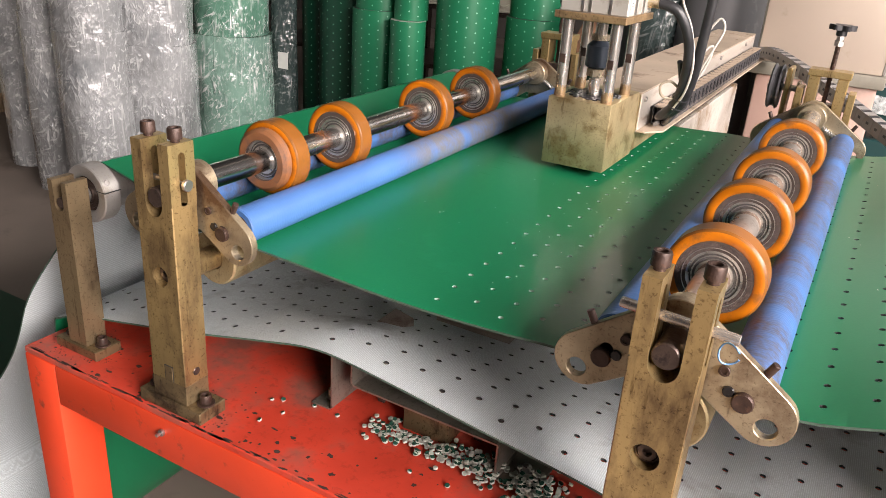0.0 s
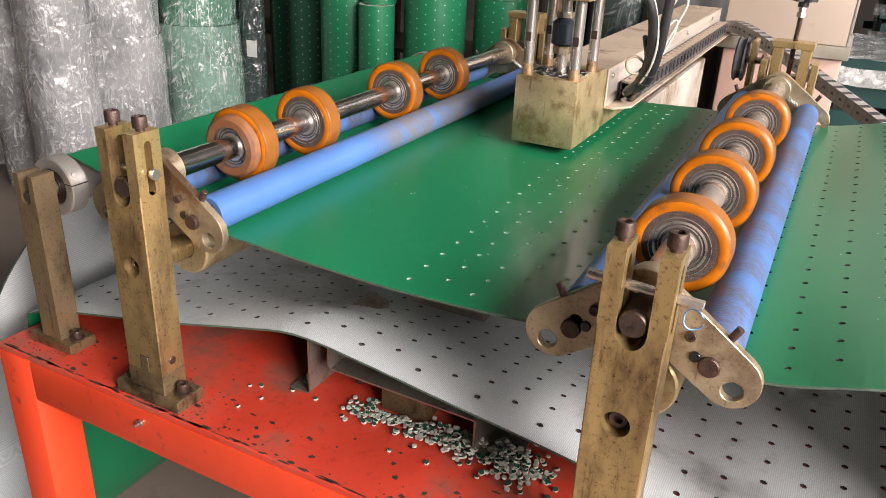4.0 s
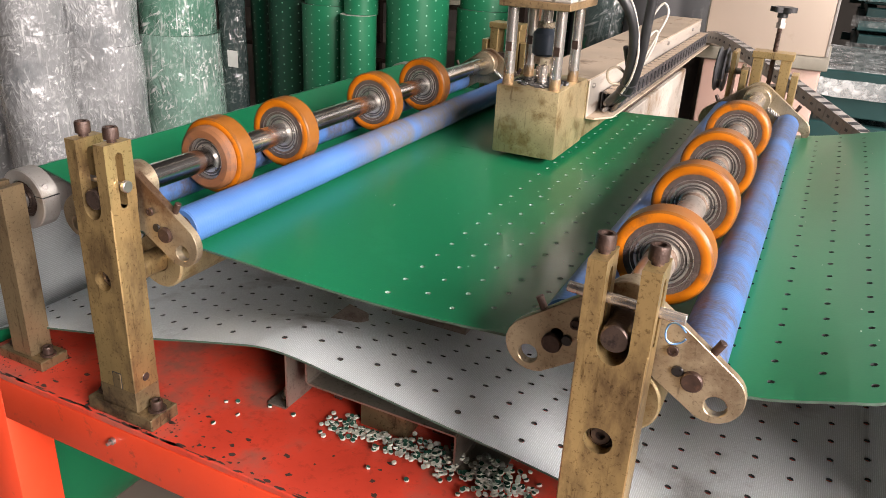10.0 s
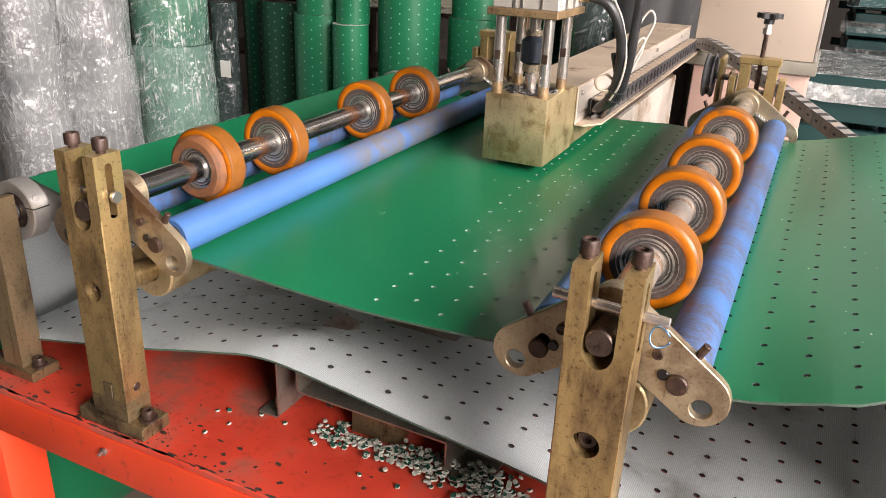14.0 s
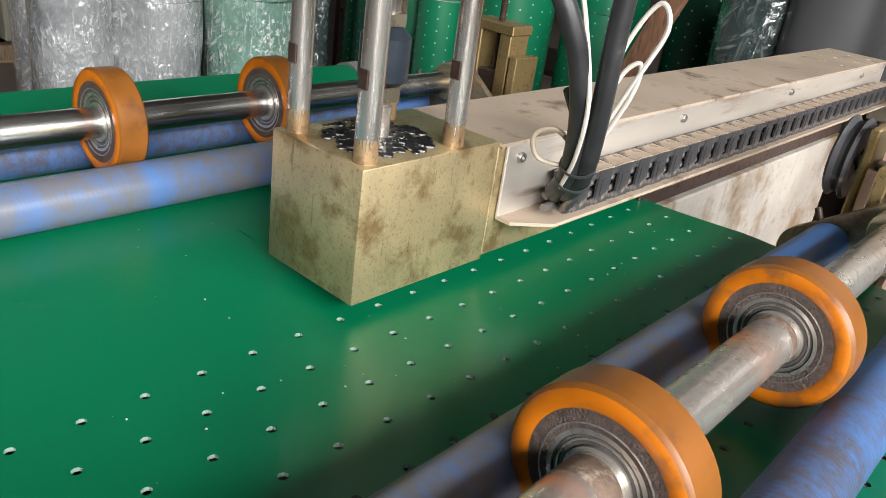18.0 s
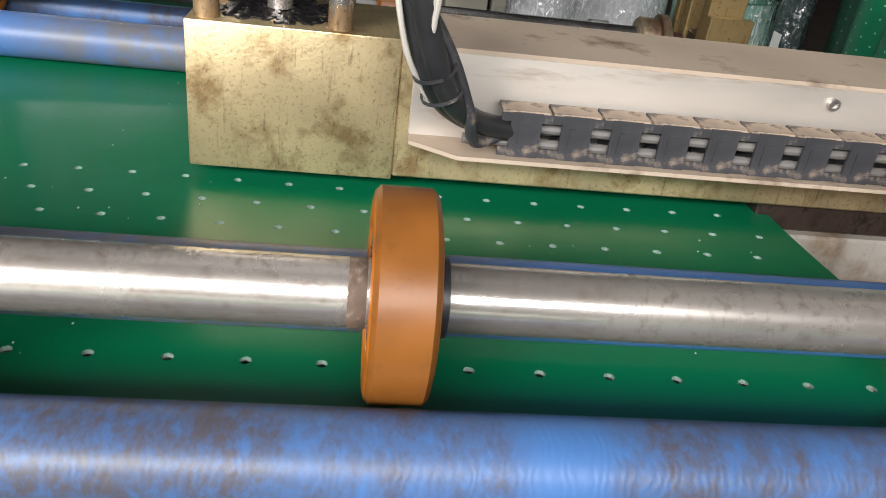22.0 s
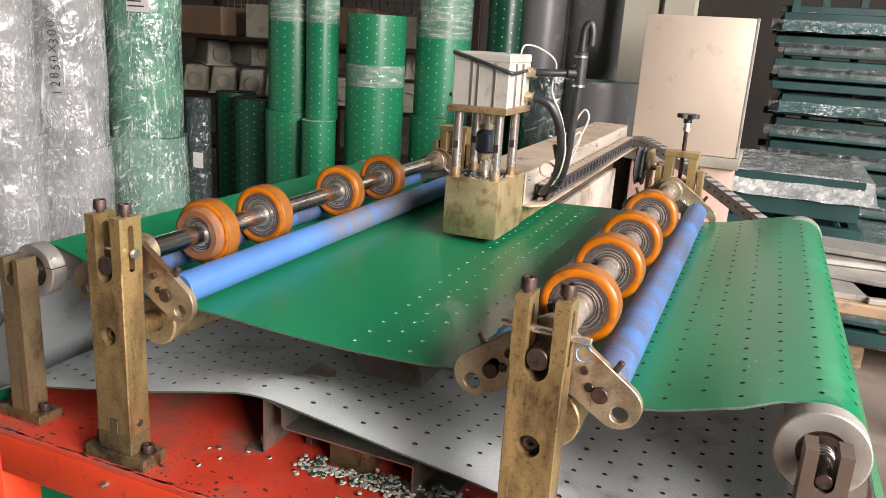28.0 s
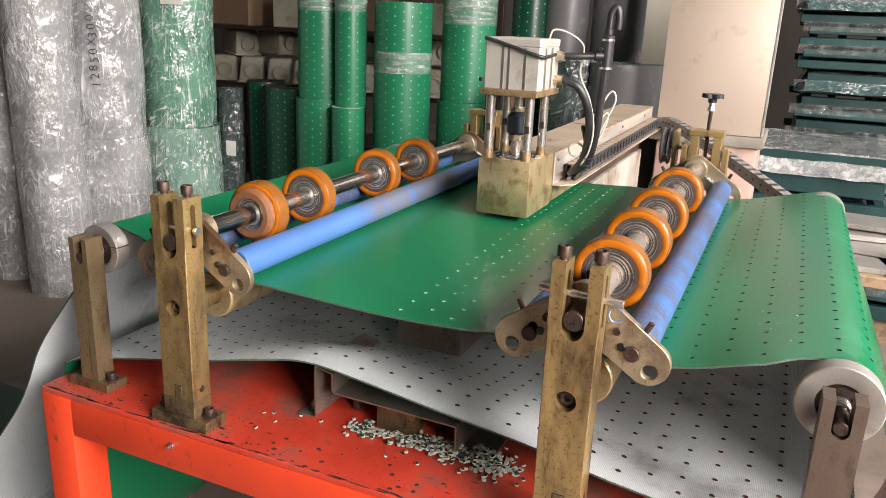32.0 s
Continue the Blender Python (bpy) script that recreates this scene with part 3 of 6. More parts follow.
for k in range(620):
    edge = k < 95
    cx = crnd.uniform(TX0 + 0.01, 1.05)
    cy = TY0 + abs(crnd.gauss(0, 0.003)) + 0.002 if edge else TY0 + 0.01 + abs(crnd.gauss(0, 0.07))
    rx, ry = (crnd.uniform(0.004, 0.022), crnd.uniform(0.0012, 0.003)) if edge else (crnd.uniform(0.0008, 0.0028) * (2.2 if k % 9 == 0 else 1),) * 2
    if 95 <= k < 140:
        cx, cy = crnd.uniform(-0.25, 0.62), TY0 + 0.006 + abs(crnd.gauss(0, 0.05))
        rx, ry = crnd.uniform(0.003, 0.009), crnd.uniform(0.002, 0.005)
    if k >= 220:
        px, py, pw = ((0.0, 0.0, 0.066), (BX, 0.0, 0.066), (-0.262, 0.028, 0.052), (1.067, 0.02, 0.052))[k % 4]
        a = crnd.uniform(0, 6.283)
        cx = min(1.10, px + (pw + abs(crnd.gauss(0, 0.016))) * math.cos(a))
        cy = max(TY0 + 0.003, py + (0.030 + abs(crnd.gauss(0, 0.014))) * math.sin(a))
        rx = ry = crnd.uniform(0.0006, 0.0022)
    n = 11
    b0 = len(V)
    for i in range(n):
        a = 2 * math.pi * i / n
        q = crnd.uniform(0.55, 1.15)
        V.append((cx + rx * q * math.cos(a), max(TY0 + 0.0012, cy + ry * q * math.sin(a)), TOP + 0.0004))
    F.append(list(range(b0, b0 + n)))
me = bpy.data.meshes.new("chipped_patch")
me.from_pydata(V, [], F)
me.materials.append(material("bare_chipped_spot", (0.05, 0.030, 0.026), 0.6, 0.1, 0.35, 60))
pc = new("chipped_patch", me)
pc.parent = table
pc.matrix_parent_inverse = table.matrix_world.inverted()
tagged(pc, "dark chipped paint patches", "", "", "stuff")


def socket_bolt(parent, x, y, z, r=0.0095, h=0.015, washer=False, name="bolt", axis=(0, 0, 1), mat=None):
    bm = B()
    d = Vector(axis)
    p = Vector((x, y, z))
    if washer:
        lathe(bm, p, p + d, [(0, 0), (0, r * 1.5), (0.003, r * 1.5), (0.003, 0)], 20)
        p = p + d * 0.003
    lathe(bm, p, p + d, [(0, r), (h * 0.85, r), (h, r * 0.9), (h, r * 0.58), (h * 0.5, r * 0.56), (h * 0.5, 0)], 18)
    return part(name, bm, mat or RUST, parent, "rusty socket head bolt")


# ---- fork posts ----
def fork_post(x, y0=0.0, group="front fork posts", w=0.036, d=0.023):
    p = thing("fork_post", (x, y0, TOP), "yellow zinc steel fork post bolted upright on the red table", "machine post", group)
    zb, zt, zs = 0.757, 1.137, 1.036
    bm = B()
    s = 0.0165
    outline = [(x - w, zb), (x + w, zb), (x + w, zs + 0.012), (x + s, zs + 0.012)]
    outline += [(x + s * math.cos(a), zs + 0.012 - (s + 0.004) * math.sin(a)) for a in (math.pi * i / 10 for i in range(1, 10))]
    outline += [(x - s, zs + 0.012), (x - w, zs + 0.012)]
    plate(bm, outline, [circle2(x, 0.935, 0.0158, 26)], y0 - d, 2 * d, "xz")
    bmesh.ops.bevel(bm, geom=[e for e in bm.edges if abs((e.verts[0].co - e.verts[1].co).z) > 0.2], offset=0.0015, segments=1, affect="EDGES")
    part("body", bm, BRASS, p)
    for sx in (-1, 1):
        bm = B()
        slot = circle2(y0, 1.118, 0.006, 9, 0, math.pi) + circle2(y0, 1.052, 0.006, 9, math.pi, 2 * math.pi)
        xa = x + s if sx > 0 else x - w
        plate(bm, [(y0 - d, zs + 0.012), (y0 + d, zs + 0.012), (y0 + d, zt), (y0 - d, zt)], [slot], xa, w - s, "yz")
        part("prong", bm, BRASS, p)
        bm = B()
        rod(bm, (x + sx * 0.026, y0, zt - 0.002), (x + sx * 0.026, y0, zt + 0.006), 0.0065, 12)
        part("bolt_shank", bm, RUST, p)
        socket_bolt(p, x + sx * 0.026, y0, zt + 0.005, 0.0102, 0.0155)
    # liner in the round hole
    bm = B()
    lathe(bm, (x, y0 - d + 0.013, 0.935), (x, y0 + d, 0.935), [(0, 0.0147), (0, 0.0125), (0.004, 0.0122), (0.004, 0.0105), (-0.003, 0.0100), (-0.003, 0.0052), (0.003, 0.0048), (0.003, 0)], 24)
    part("pivot_socket", bm, DARK_STEEL, p, "dark greasy recessed pivot screw")
    bm = B()
    box(bm, x - w, x + w, y0 - d, y0 + d, 0.722, 0.757, 0.001)
    part("riser", bm, ZINC_BASE, p)
    part("seam", box(B(), x - 0.0072, x + 0.0112, y0 - d - 0.0005, y0 - d + 0.010, 0.7568, 0.7843), BLACK, p)
    part("key", box(B(), x - 0.006, x + 0.010, y0 - d - 0.0015, y0 - d + 0.012, 0.757, 0.783, 0.001), ZINC_BASE, p)
    bm = B()
    box(bm, x - w - 0.030, x + w + 0.030, y0 - d - 0.004, y0 + d + 0.004, TOP, 0.722, 0.0015)
    part("base_plate", bm, ZINC_BASE, p, "oily zinc base plate")
    socket_bolt(p, x + w + 0.016, y0, 0.722, 0.0092, 0.014, True)
    socket_bolt(p, x - w - 0.016, y0, 0.722, 0.0092, 0.014, True)
    bm = B()
    rod(bm, (x + w - 0.001, y0, 0.775), (x + w + 0.0006, y0, 0.775), 0.007, 16)
    part("cross_pin", bm, DARK_STEEL, p)
    return p


fork_post(0.0)
post_b = fork_post(BX)


# ---- roller sets ----
def swing_outline(x, z):
    r = 0.033
    tl, tr, ap = (x - 0.098, z - 0.066), (x + 0.098, z - 0.066), (x, z + 0.004)
    pts = []
    pts += circle2(*tr, r, 12, -math.pi * 0.62, math.pi * 0.30)
    pts += circle2(*ap, 0.034, 10, math.pi * 0.30, math.pi * 0.70)
    pts += circle2(*tl, r, 12, math.pi * 0.70, math.pi * 1.62)
    pts += [(x - 0.03, z - 0.060), (x + 0.03, z - 0.060)]
    return pts


def swing_arm(x, y, z, front):
    a = thing("swing_plate", (x, y, z), "zinc plated steel swing plate carrying two blue rollers", "roller bracket", "swing plates of the roller sets")
    bm = B()
    hz = z - 0.078
    plate(bm, swing_outline(x, z), [circle2(x + 0.103, hz, 0.0115, 18), circle2(x - 0.103, hz, 0.0115, 18)], y, 0.012, "xz")
    bmesh.ops.bevel(bm, geom=[e for e in bm.edges if len(e.link_faces) == 2 and e.calc_face_angle(0) > 1.2], offset=0.001, segments=1, affect="EDGES")
    part("plate", bm, SWING, a)
    yf = y - 0.004 if front else y + 0.012
    for sx in (-1, 1):
        bm = B()
        rod(bm, (x + sx * 0.076, yf - 0.002, z - 0.055), (x + sx * 0.076, yf + 0.006, z - 0.055), 0.0115, 20)
        part("axle_end", bm, RUST, a, "rusty brown axle end")
        # black disc on the plate takes the place of the keyhole's dark inside
        bm = B()
        rod(bm, (x + sx * 0.060, yf + 0.001, z - 0.048), (x + sx * 0.060, yf + 0.0045, z - 0.048), 0.0062, 16)
        part("keyhole", bm, GREASE, a, "black disc standing in for a keyhole's shade")
        bm = B()
        rod(bm, (x + sx * 0.090, y + 0.006, z - 0.040 + 0.018), (x + sx * 0.098, y + 0.006, z - 0.006), 0.0045, 12)
        part("grub_screw", bm, RUST, a)
        socket_bolt(a, x + sx * 0.052, yf + 0.002, z - 0.025, 0.006, 0.003, name="small_bolt", axis=(0, -1, 0) if front else (0, 1, 0))
    bm = B()
    L = 0.028
    lathe(bm, (x, y + 0.012 if front else y - L, z), (x, y + 1 if front else y - L + 1, z), [(0, 0.018), (0, 0.030), (0.002, 0.032), (L - 0.002, 0.032), (L, 0.030), (L, 0.018)], 28)
    part("hub_collar", bm, SWING, a)
    return a


def wheel(x, y, z, worn=False):
    w = thing("press_wheel", (x, y, z), "orange polyurethane press wheel on a steel ball bearing" if not worn else "worn brown orange polyurethane press wheel with a bearing", "wheel", "press wheels on the roller shafts")
    R, T = 0.062, 0.037
    p0, p1 = (x, y, z), (x, y + 1, z)
    bm = B()
    prof = [(0.002, 0.047), (0.0005, 0.049), (0.0, 0.054), (0.0012, 0.0592), (0.0042, R), (T - 0.0042, R), (T - 0.0012, 0.0592), (T, 0.054), (T - 0.0005, 0.049), (T - 0.002, 0.047)]
    lathe(bm, p0, p1, prof, 56)
    for f in bm.faces:
        c = f.calc_center_median() - Vector((x, y, z))
        f.material_index = 1 if math.hypot(c.x, c.z) > 0.0602 else 0
    part("tyre", bm, [ORANGE, TREAD], w)
    if worn:
        bm = B()
        lathe(bm, p0, p1, [(-0.016, 0.034), (-0.017, 0.046), (-0.013, 0.0515), (-0.001, 0.052), (0.001, 0.034)], 48)
        part("worn_tyre_ring", bm, ORANGE_WORN, w, "worn brown rubber ring")
    o = -0.013 if worn else 0.0
    bm = B()
    lathe(bm, p0, p1, [(0.003 + o, 0.034), (0.002 + o, 0.036), (0.002 + o, 0.047), (0.004 + o, 0.048), (T - 0.004, 0.048), (T - 0.002, 0.047), (T - 0.002, 0.036), (T - 0.003, 0.034)], 48)
    part("hub", bm, HUB, w, "rough dark cast hub")
    for f, s in ((0.003 + o, 1), (T - 0.003, -1)):
        for name, ra, rb, df, dep in (("outer_race", 0.0355, 0.0305, 0.0, 0.003), ("inner_race", 0.0235, 0.0180, 0.0, 0.003), ("hub_lip", 0.0394, 0.0376, -0.0015, 0.003), ("shield_ring", 0.0284, 0.0265, 0.0007, 0.002)):
            fa = f + s * df
            part(name, lathe(B(), p0, p1, [(fa + s * dep, ra), (fa, ra - 0.0004), (fa, rb + 0.0004), (fa + s * dep, rb)], 36), RING, w, "bright turned steel ring")
    for f, s in ((0.0045 + o, 1), (T - 0.0045, -1)):
        bm = B()
        lathe(bm, p0, p1, [(f + s * 0.002, 0.0305), (f, 0.0300), (f + s * 0.0002, 0.0275), (f + s * 0.0012, 0.027), (f + s * 0.0002, 0.0262), (f, 0.0240), (f + s * 0.002, 0.0235)], 40)
        part("bearing_seal", bm, BEARING_SEAL, w)
    return w


def blue_roller(x, z, worn, y0=0.062, y1=1.322):
    r = thing("blue_roller", (x, y0, z), "blue plastic sleeved guide roller with brown scuff marks pressing the belt", "roller", "blue guide rollers")
    bm = B()
    R = 0.028
    lathe(bm, (x, y0, z), (x, y1, z), [(0, 0.018), (0, R - 0.002), (0.002, R), (0.30, R), (0.62, R), (0.9, R), (y1 - y0 - 0.002, R), (y1 - y0, R - 0.002), (y1 - y0, 0.018)], 36)
    part("sleeve", bm, BLUE_GREYED if worn else BLUE_BROWNED, r)
    for ya, yb in ((y0 - 0.003, y0 + 0.02), (y1 - 0.02, y1 + 0.003)):
        bm = B()
        lathe(bm, (x, ya, z), (x, yb, z), [(0, 0.008), (0, 0.0185), (yb - ya, 0.0185), (yb - ya, 0.008)], 24)
        part("end_bearing", bm, DARK_STEEL, r)
    bm = B()
    rod(bm, (x, 0.030, z), (x, 1.350, z), 0.009, 16)
    part("axle", bm, STEEL, r)
    return r


def shaft(x, z):
    s = thing("wheel_shaft", (x, 0.0, z), "worn chromed steel shaft carrying four press wheels", "shaft", "press wheel shafts")
    bm = B()
    rod(bm, (x, 0.046, z), (x, 1.328, z), 0.0185 if x < 0.3 else 0.0202, 36)
    part("chrome_bar", bm, CHROME_BRIGHT if x < 0.3 else CHROME, s)
    bm = B()
    rod(bm, (x, -0.021, z - 0.004), (x, 0.05, z - 0.004), 0.0150, 26)
    part("journal", bm, DARK_STEEL, s, "dark oily steel journal")
    bm = B()
    rod(bm, (x, 1.328, z), (x, 1.42, z), 0.0150, 26)
    part("journal", bm, RUST, s)
    return s


SZ = 1.060
for x, ys, worn_first in ((0.0, (0.212, 0.388, 0.698, 0.927), True), (BX, (0.196, 0.423, 0.650, 0.922), False)):
    shaft(x, SZ)
    for i, y in enumerate(ys):
        wheel(x, y, SZ, worn_first and i == 0)
        c = thing("shaft_collar", (x, y, SZ), "black retaining collar on the chromed shaft", "collar", "retaining collars")
        bm = B()
        lathe(bm, (x, y + 0.0375, SZ), (x, y + 1, SZ), [(0, 0.018), (0, 0.0235), (0.0075, 0.0235), (0.0075, 0.018)], 28)
        part("ring", bm, BLACK, c)
    if x > 0.3:
        for y in ys:
            gr = thing("grime_band", (x, y, SZ), "rusty grime crusted on the chromed shaft", "grime", "grime on the shaft")
            lo = 0.010 + 0.018 * rnd.random()
            part("crust", lathe(B(), (x, y - lo, SZ), (x, y, SZ), [(0, 0.0200), (0.001, 0.0204), (lo - 0.001, 0.0206), (lo, 0.0200)], 28), GRIME, gr)
    swing_arm(x, 0.030, SZ, True)
    swing_arm(x, 1.328, SZ, False)
    for sx in (-1, 1):
        blue_roller(x + sx * 0.076 + (0.004 if sx < 0 < x else 0.0), 1.016 if sx < 0 < x else 1.005, worn=(sx > 0) == (x == 0.0))
    # lower counter roller on the post's pivot
    lr = thing("counter_roller", (x, 0.03, 0.930), "brass coloured zinc plated counter roller under the belt", "roller", "counter rollers")
    bm = B()
    lathe(bm, (x, 0.082, 0.927), (x, 1.30, 0.927), [(0, 0.018), (0, 0.042), (0.003, 0.0448), (1.212, 0.0448), (1.215, 0.042), (1.215, 0.0)], 44)
    part("drum", bm, ZINC_BLOCK, lr)
    bm = B()
    rod(bm, (x, 0.021, 0.930), (x, 0.086, 0.930), 0.019, 28)
    part("stub_axle", bm, BRASS, lr)
    # tension spring beside the far plate
    sp = thing("tension_spring", (x + 0.03, 1.316, SZ - 0.02), "small steel coil spring beside the far swing plate", "spring", "tension springs")
    bm = B()
    tube(bm, [(x + 0.026 + 0.036 * k / 60, 1.316 + 0.0055 * math.cos(k * 0.9), SZ - 0.018 - 0.022 * k / 60 + 0.0055 * math.sin(k * 0.9)) for k in range(61)], 0.0014, 6, 2)
    part("coil", bm, STEEL, sp)

# locking pin through the second fork, with its ring
pin = thing("locking_pin", (BX, 0, 1.088), "chromed locking pin through the fork with a wire ring", "pin")
bm = B()
rod(bm, (BX - 0.058, 0.0, 1.092), (BX + 0.062, 0.0, 1.086), 0.0058, 18)
part("pin_bar", bm, CHROME, pin)
bm = B()
tube(bm, [(BX + 0.056 + 0.010 * math.cos(a), -0.010 - 0.003 * math.sin(a * 2), 1.074 + 0.011 * math.sin(a)) for a in (0.5 + 5.4 * i / 14 for i in range(15))], 0.0010, 8, 3)
part("wire_ring", bm, WIRE_BLUE, pin, "bluish wire cotter ring")
pin = thing("clamp_screw", (0.04, 0, 1.075), "small bent steel clamp screw in the fork's side slot", "screw")
bm = B()
rod(bm, (-0.05, 0.0, 1.078), (0.042, 0.0, 1.078), 0.0042, 14)
rod(bm, (0.040, 0.0, 1.078), (0.047, 0.0, 1.078), 0.0085, 16)
part("screw_bar", bm, STEEL, pin)


# ---- far adjusting posts ----
def far_post(x):
    p = thing("adjusting_post", (x, 1.39, TOP), "zinc steel fork post with black star knob on rusty spindle", "machine post", "far adjusting posts")
    y0, y1 = 1.365, 1.415
    for sx in (-1, 1):
        part("upright", box(B(), x + sx * 0.032 - 0.012, x + sx * 0.032 + 0.012, y0, y1, TOP + 0.02, 1.150, 0.0015), BRASS, p)
        part("side_lug", box(B(), x + sx * 0.058 - 0.008, x + sx * 0.058 + 0.008, y0 - 0.004, y1 + 0.006, 0.98, 1.118, 0.0015), BRASS, p)
    part("bridge", box(B(), x - 0.048, x + 0.048, y0 - 0.002, y1 + 0.002, 1.150, 1.166, 0.0015), BRASS, p)
    part("foot", box(B(), x - 0.075, x + 0.075, y0 - 0.02, y1 + 0.02, TOP, TOP + 0.02, 0.002), BRASS, p)
    part("bearing_block", box(B(), x - 0.020, x + 0.020, y0 + 0.004, y1 - 0.004, 1.03, 1.085, 0.002), DARK_STEEL, p)
    bm = B()
    prof = [(0, 0.0055)]
    for i in range(48):
        prof += [(0.003 * i, 0.0052), (0.003 * i + 0.0015, 0.0062)]
    lathe(bm, (x, 1.39, 1.085), (x, 1.39, 2), prof, 14)
    part("spindle", bm, RUST, p, "rusty brown threaded spindle")
    bm = B()
    lathe(bm, (x, 1.39, 1.222), (x, 1.39, 2), [(0, 0.006), (0, 0.0115), (0.012, 0.0115), (0.013, 0.009), (0.024, 0.009), (0.024, 0.005)], 6)
    part("hex_nut", bm, STEEL, p)
    bm = B()
    lathe(bm, (x, 1.39, 1.246), (x, 1.39, 2), [(0, 0.0), (0, 0.012), (0.014, 0.012), (0.014, 0.0)], 20)
    outline = [(x + (0.026 + 0.0045 * math.cos(6 * a)) * math.cos(a), 1.39 + (0.026 + 0.0045 * math.cos(6 * a)) * math.sin(a)) for a in (2 * math.pi * i / 60 for i in range(60))]
    plate(bm, outline, [], 1.259, 0.012, "xy")
    part("star_knob", bm, BLACK, p, "black plastic star knob")
    return p


far_post(0.03)
far_post(BX + 0.012)


# ---- end rollers ----
def idler(x, z, R, y0, post_y, w, label, split=False, length=1.28, steel=DARK_ZINC):
    p = thing("idler_post", (x, post_y, TOP), "slim zinc steel fork post holding the end roller", "machine post", "end roller posts")
    d = 0.020
    s = 0.011
    zt = z + 0.035
    outline = [(x - w, TOP + 0.018), (x + w, TOP + 0.018), (x + w, zt), (x + s, zt), (x + s, z - 0.005)]
    outline += [(x + s * math.cos(a), z - 0.005 - s * math.sin(a)) for a in (math.pi * i / 8 for i in range(1, 8))]
    outline += [(x - s, z - 0.005), (x - s, zt), (x - w, zt)]
    bm = B()
    plate(bm, outline, [], post_y - d, 2 * d, "xz")
    part("upright", bm, steel, p)
    part("base_plate", box(B(), x - w - 0.03, x + w + 0.03, post_y - d - 0.006, post_y + d + 0.006, TOP, TOP + 0.018, 0.0015), ZINC_BASE, p)
    for sx in (-1, 1):
        socket_bolt(p, x + sx * (w + 0.016), post_y, TOP + 0.018, 0.0085, 0.013, True)
    r = thing("end_roller", (x, y0, z), label, "roller", "end rollers of the belt")
    bm = B()
    lathe(bm, (x, y0, z), (x, y0 + 1, z), [(0.006, 0.030), (0.001, 0.031), (0.0, 0.033), (0, R - 0.002), (0.002, R), (0.030, R), (0.031, R - 0.014), (length - 0.031, R - 0.014), (length - 0.03, R), (length, R), (length, 0.0)], 56)
    part("drum", bm, ALU, r, "bright turned aluminium drum end")
    bm = B()
    lathe(bm, (x, y0 + 0.003, z), (x, y0 + 1, z), [(0.003, 0.0305), (0.003, 0.026), (0.0, 0.025), (0.0, 0.019), (0.003, 0.018), (0.003, 0.015), (0.0, 0.014), (0, 0.0)], 32)
    part("bearing", bm, DARK_STEEL, r)
    bm = B()
    rod(bm, (x, post_y - 0.018, z - 0.003), (x, y0 + 0.02, z - 0.003), 0.0095, 20)
    part("axle", bm, DARK_STEEL, r)
    bm = B()
    tube(bm, [(x + 0.013 * math.cos(k), post_y + d + 0.001 + (y0 - post_y - d) * k / 22, z + 0.013 * math.sin(k)) for k in range(23)], 0.0016, 6, 3)
    part("spring", bm, STEEL, r)
    if split:
        part("clamp_gap", box(B(), x + 0.027, x + R + 0.0003, y0 - 0.0004, y0 + 0.0302, z + 0.0105, z + 0.0120), BLACK, r)
        for zz in (0.026, -0.012):
            socket_bolt(r, x + R * 0.82, y0 + 0.012, z + zz, 0.005, 0.004, name="clamp_screw", axis=(0.85, -0.3, 0.2), mat=STEEL)


idler(-0.262, 0.980, 0.050, 0.058, 0.028, 0.0225, "aluminium end roller with a split clamp collar", True)
idler(1.067, 0.976, 0.056, 0.066, 0.020, 0.026, "large aluminium end roller the belt wraps round", steel=BROWN_STEEL)


# ---- perforated belt ----
def profile_line(pts, n=10):
    return [(p.x, p.z) for p in smooth_line([(x, 0, z) for x, z in pts], n)]


SEAM = 0.942        # joint between the upper run and the right loop
CX, CZ, CR = -0.262, 0.980, 0.0465
DX, DZ, DR = 1.067, 0.976, 0.0535
top_run = [(CX, CZ + CR)] + [(-0.17, 1.006), (-0.09, 0.979), (0.0, 0.976), (0.09, 0.976), (0.18, 0.971), (0.30, 0.966), (0.40, 0.965), (0.50, 0.969), (0.58, 0.975), (0.65, 0.976), (BX, 0.976), (0.80, 0.977), (0.87, 0.985), (0.95, 1.006), (1.01, 1.021), (DX, DZ + DR)]
right_hang = [(DX + DR * math.sin(a), DZ + DR * math.cos(a)) for a in (0.4, 0.8, 1.1)] + [(1.138, 0.925), (1.176, 0.84), (1.25, 0.67), (1.33, 0.45), (1.37, 0.25), (1.33, 0.10), (1.25, 0.06), (1.18, 0.15), (1.155, 0.35), (1.15, 0.55), (1.146, 0.68), (1.130, 0.733)]
low_run = [(1.095, 0.750), (1.00, 0.752), (0.88, 0.757), (0.76, 0.768), (0.66, 0.785), (0.56, 0.797), (0.45, 0.810), (0.34, 0.826), (0.22, 0.840), (0.12, 0.824), (-0.04, 0.790), (-0.18, 0.765), (-0.30, 0.742), (-0.37, 0.715)]
left_hang = [(-0.382, 0.62), (-0.40, 0.40), (-0.44, 0.15), (-0.55, 0.03), (-0.70, 0.03), (-0.80, 0.10), (-0.76, 0.25), (-0.66, 0.42), (-0.52, 0.60), (-0.42, 0.80), (-0.345, 0.93)] + [(CX - CR * math.cos(a), CZ + CR * math.sin(a)) for a in (0.0, 0.5, 1.0, 1.35)]


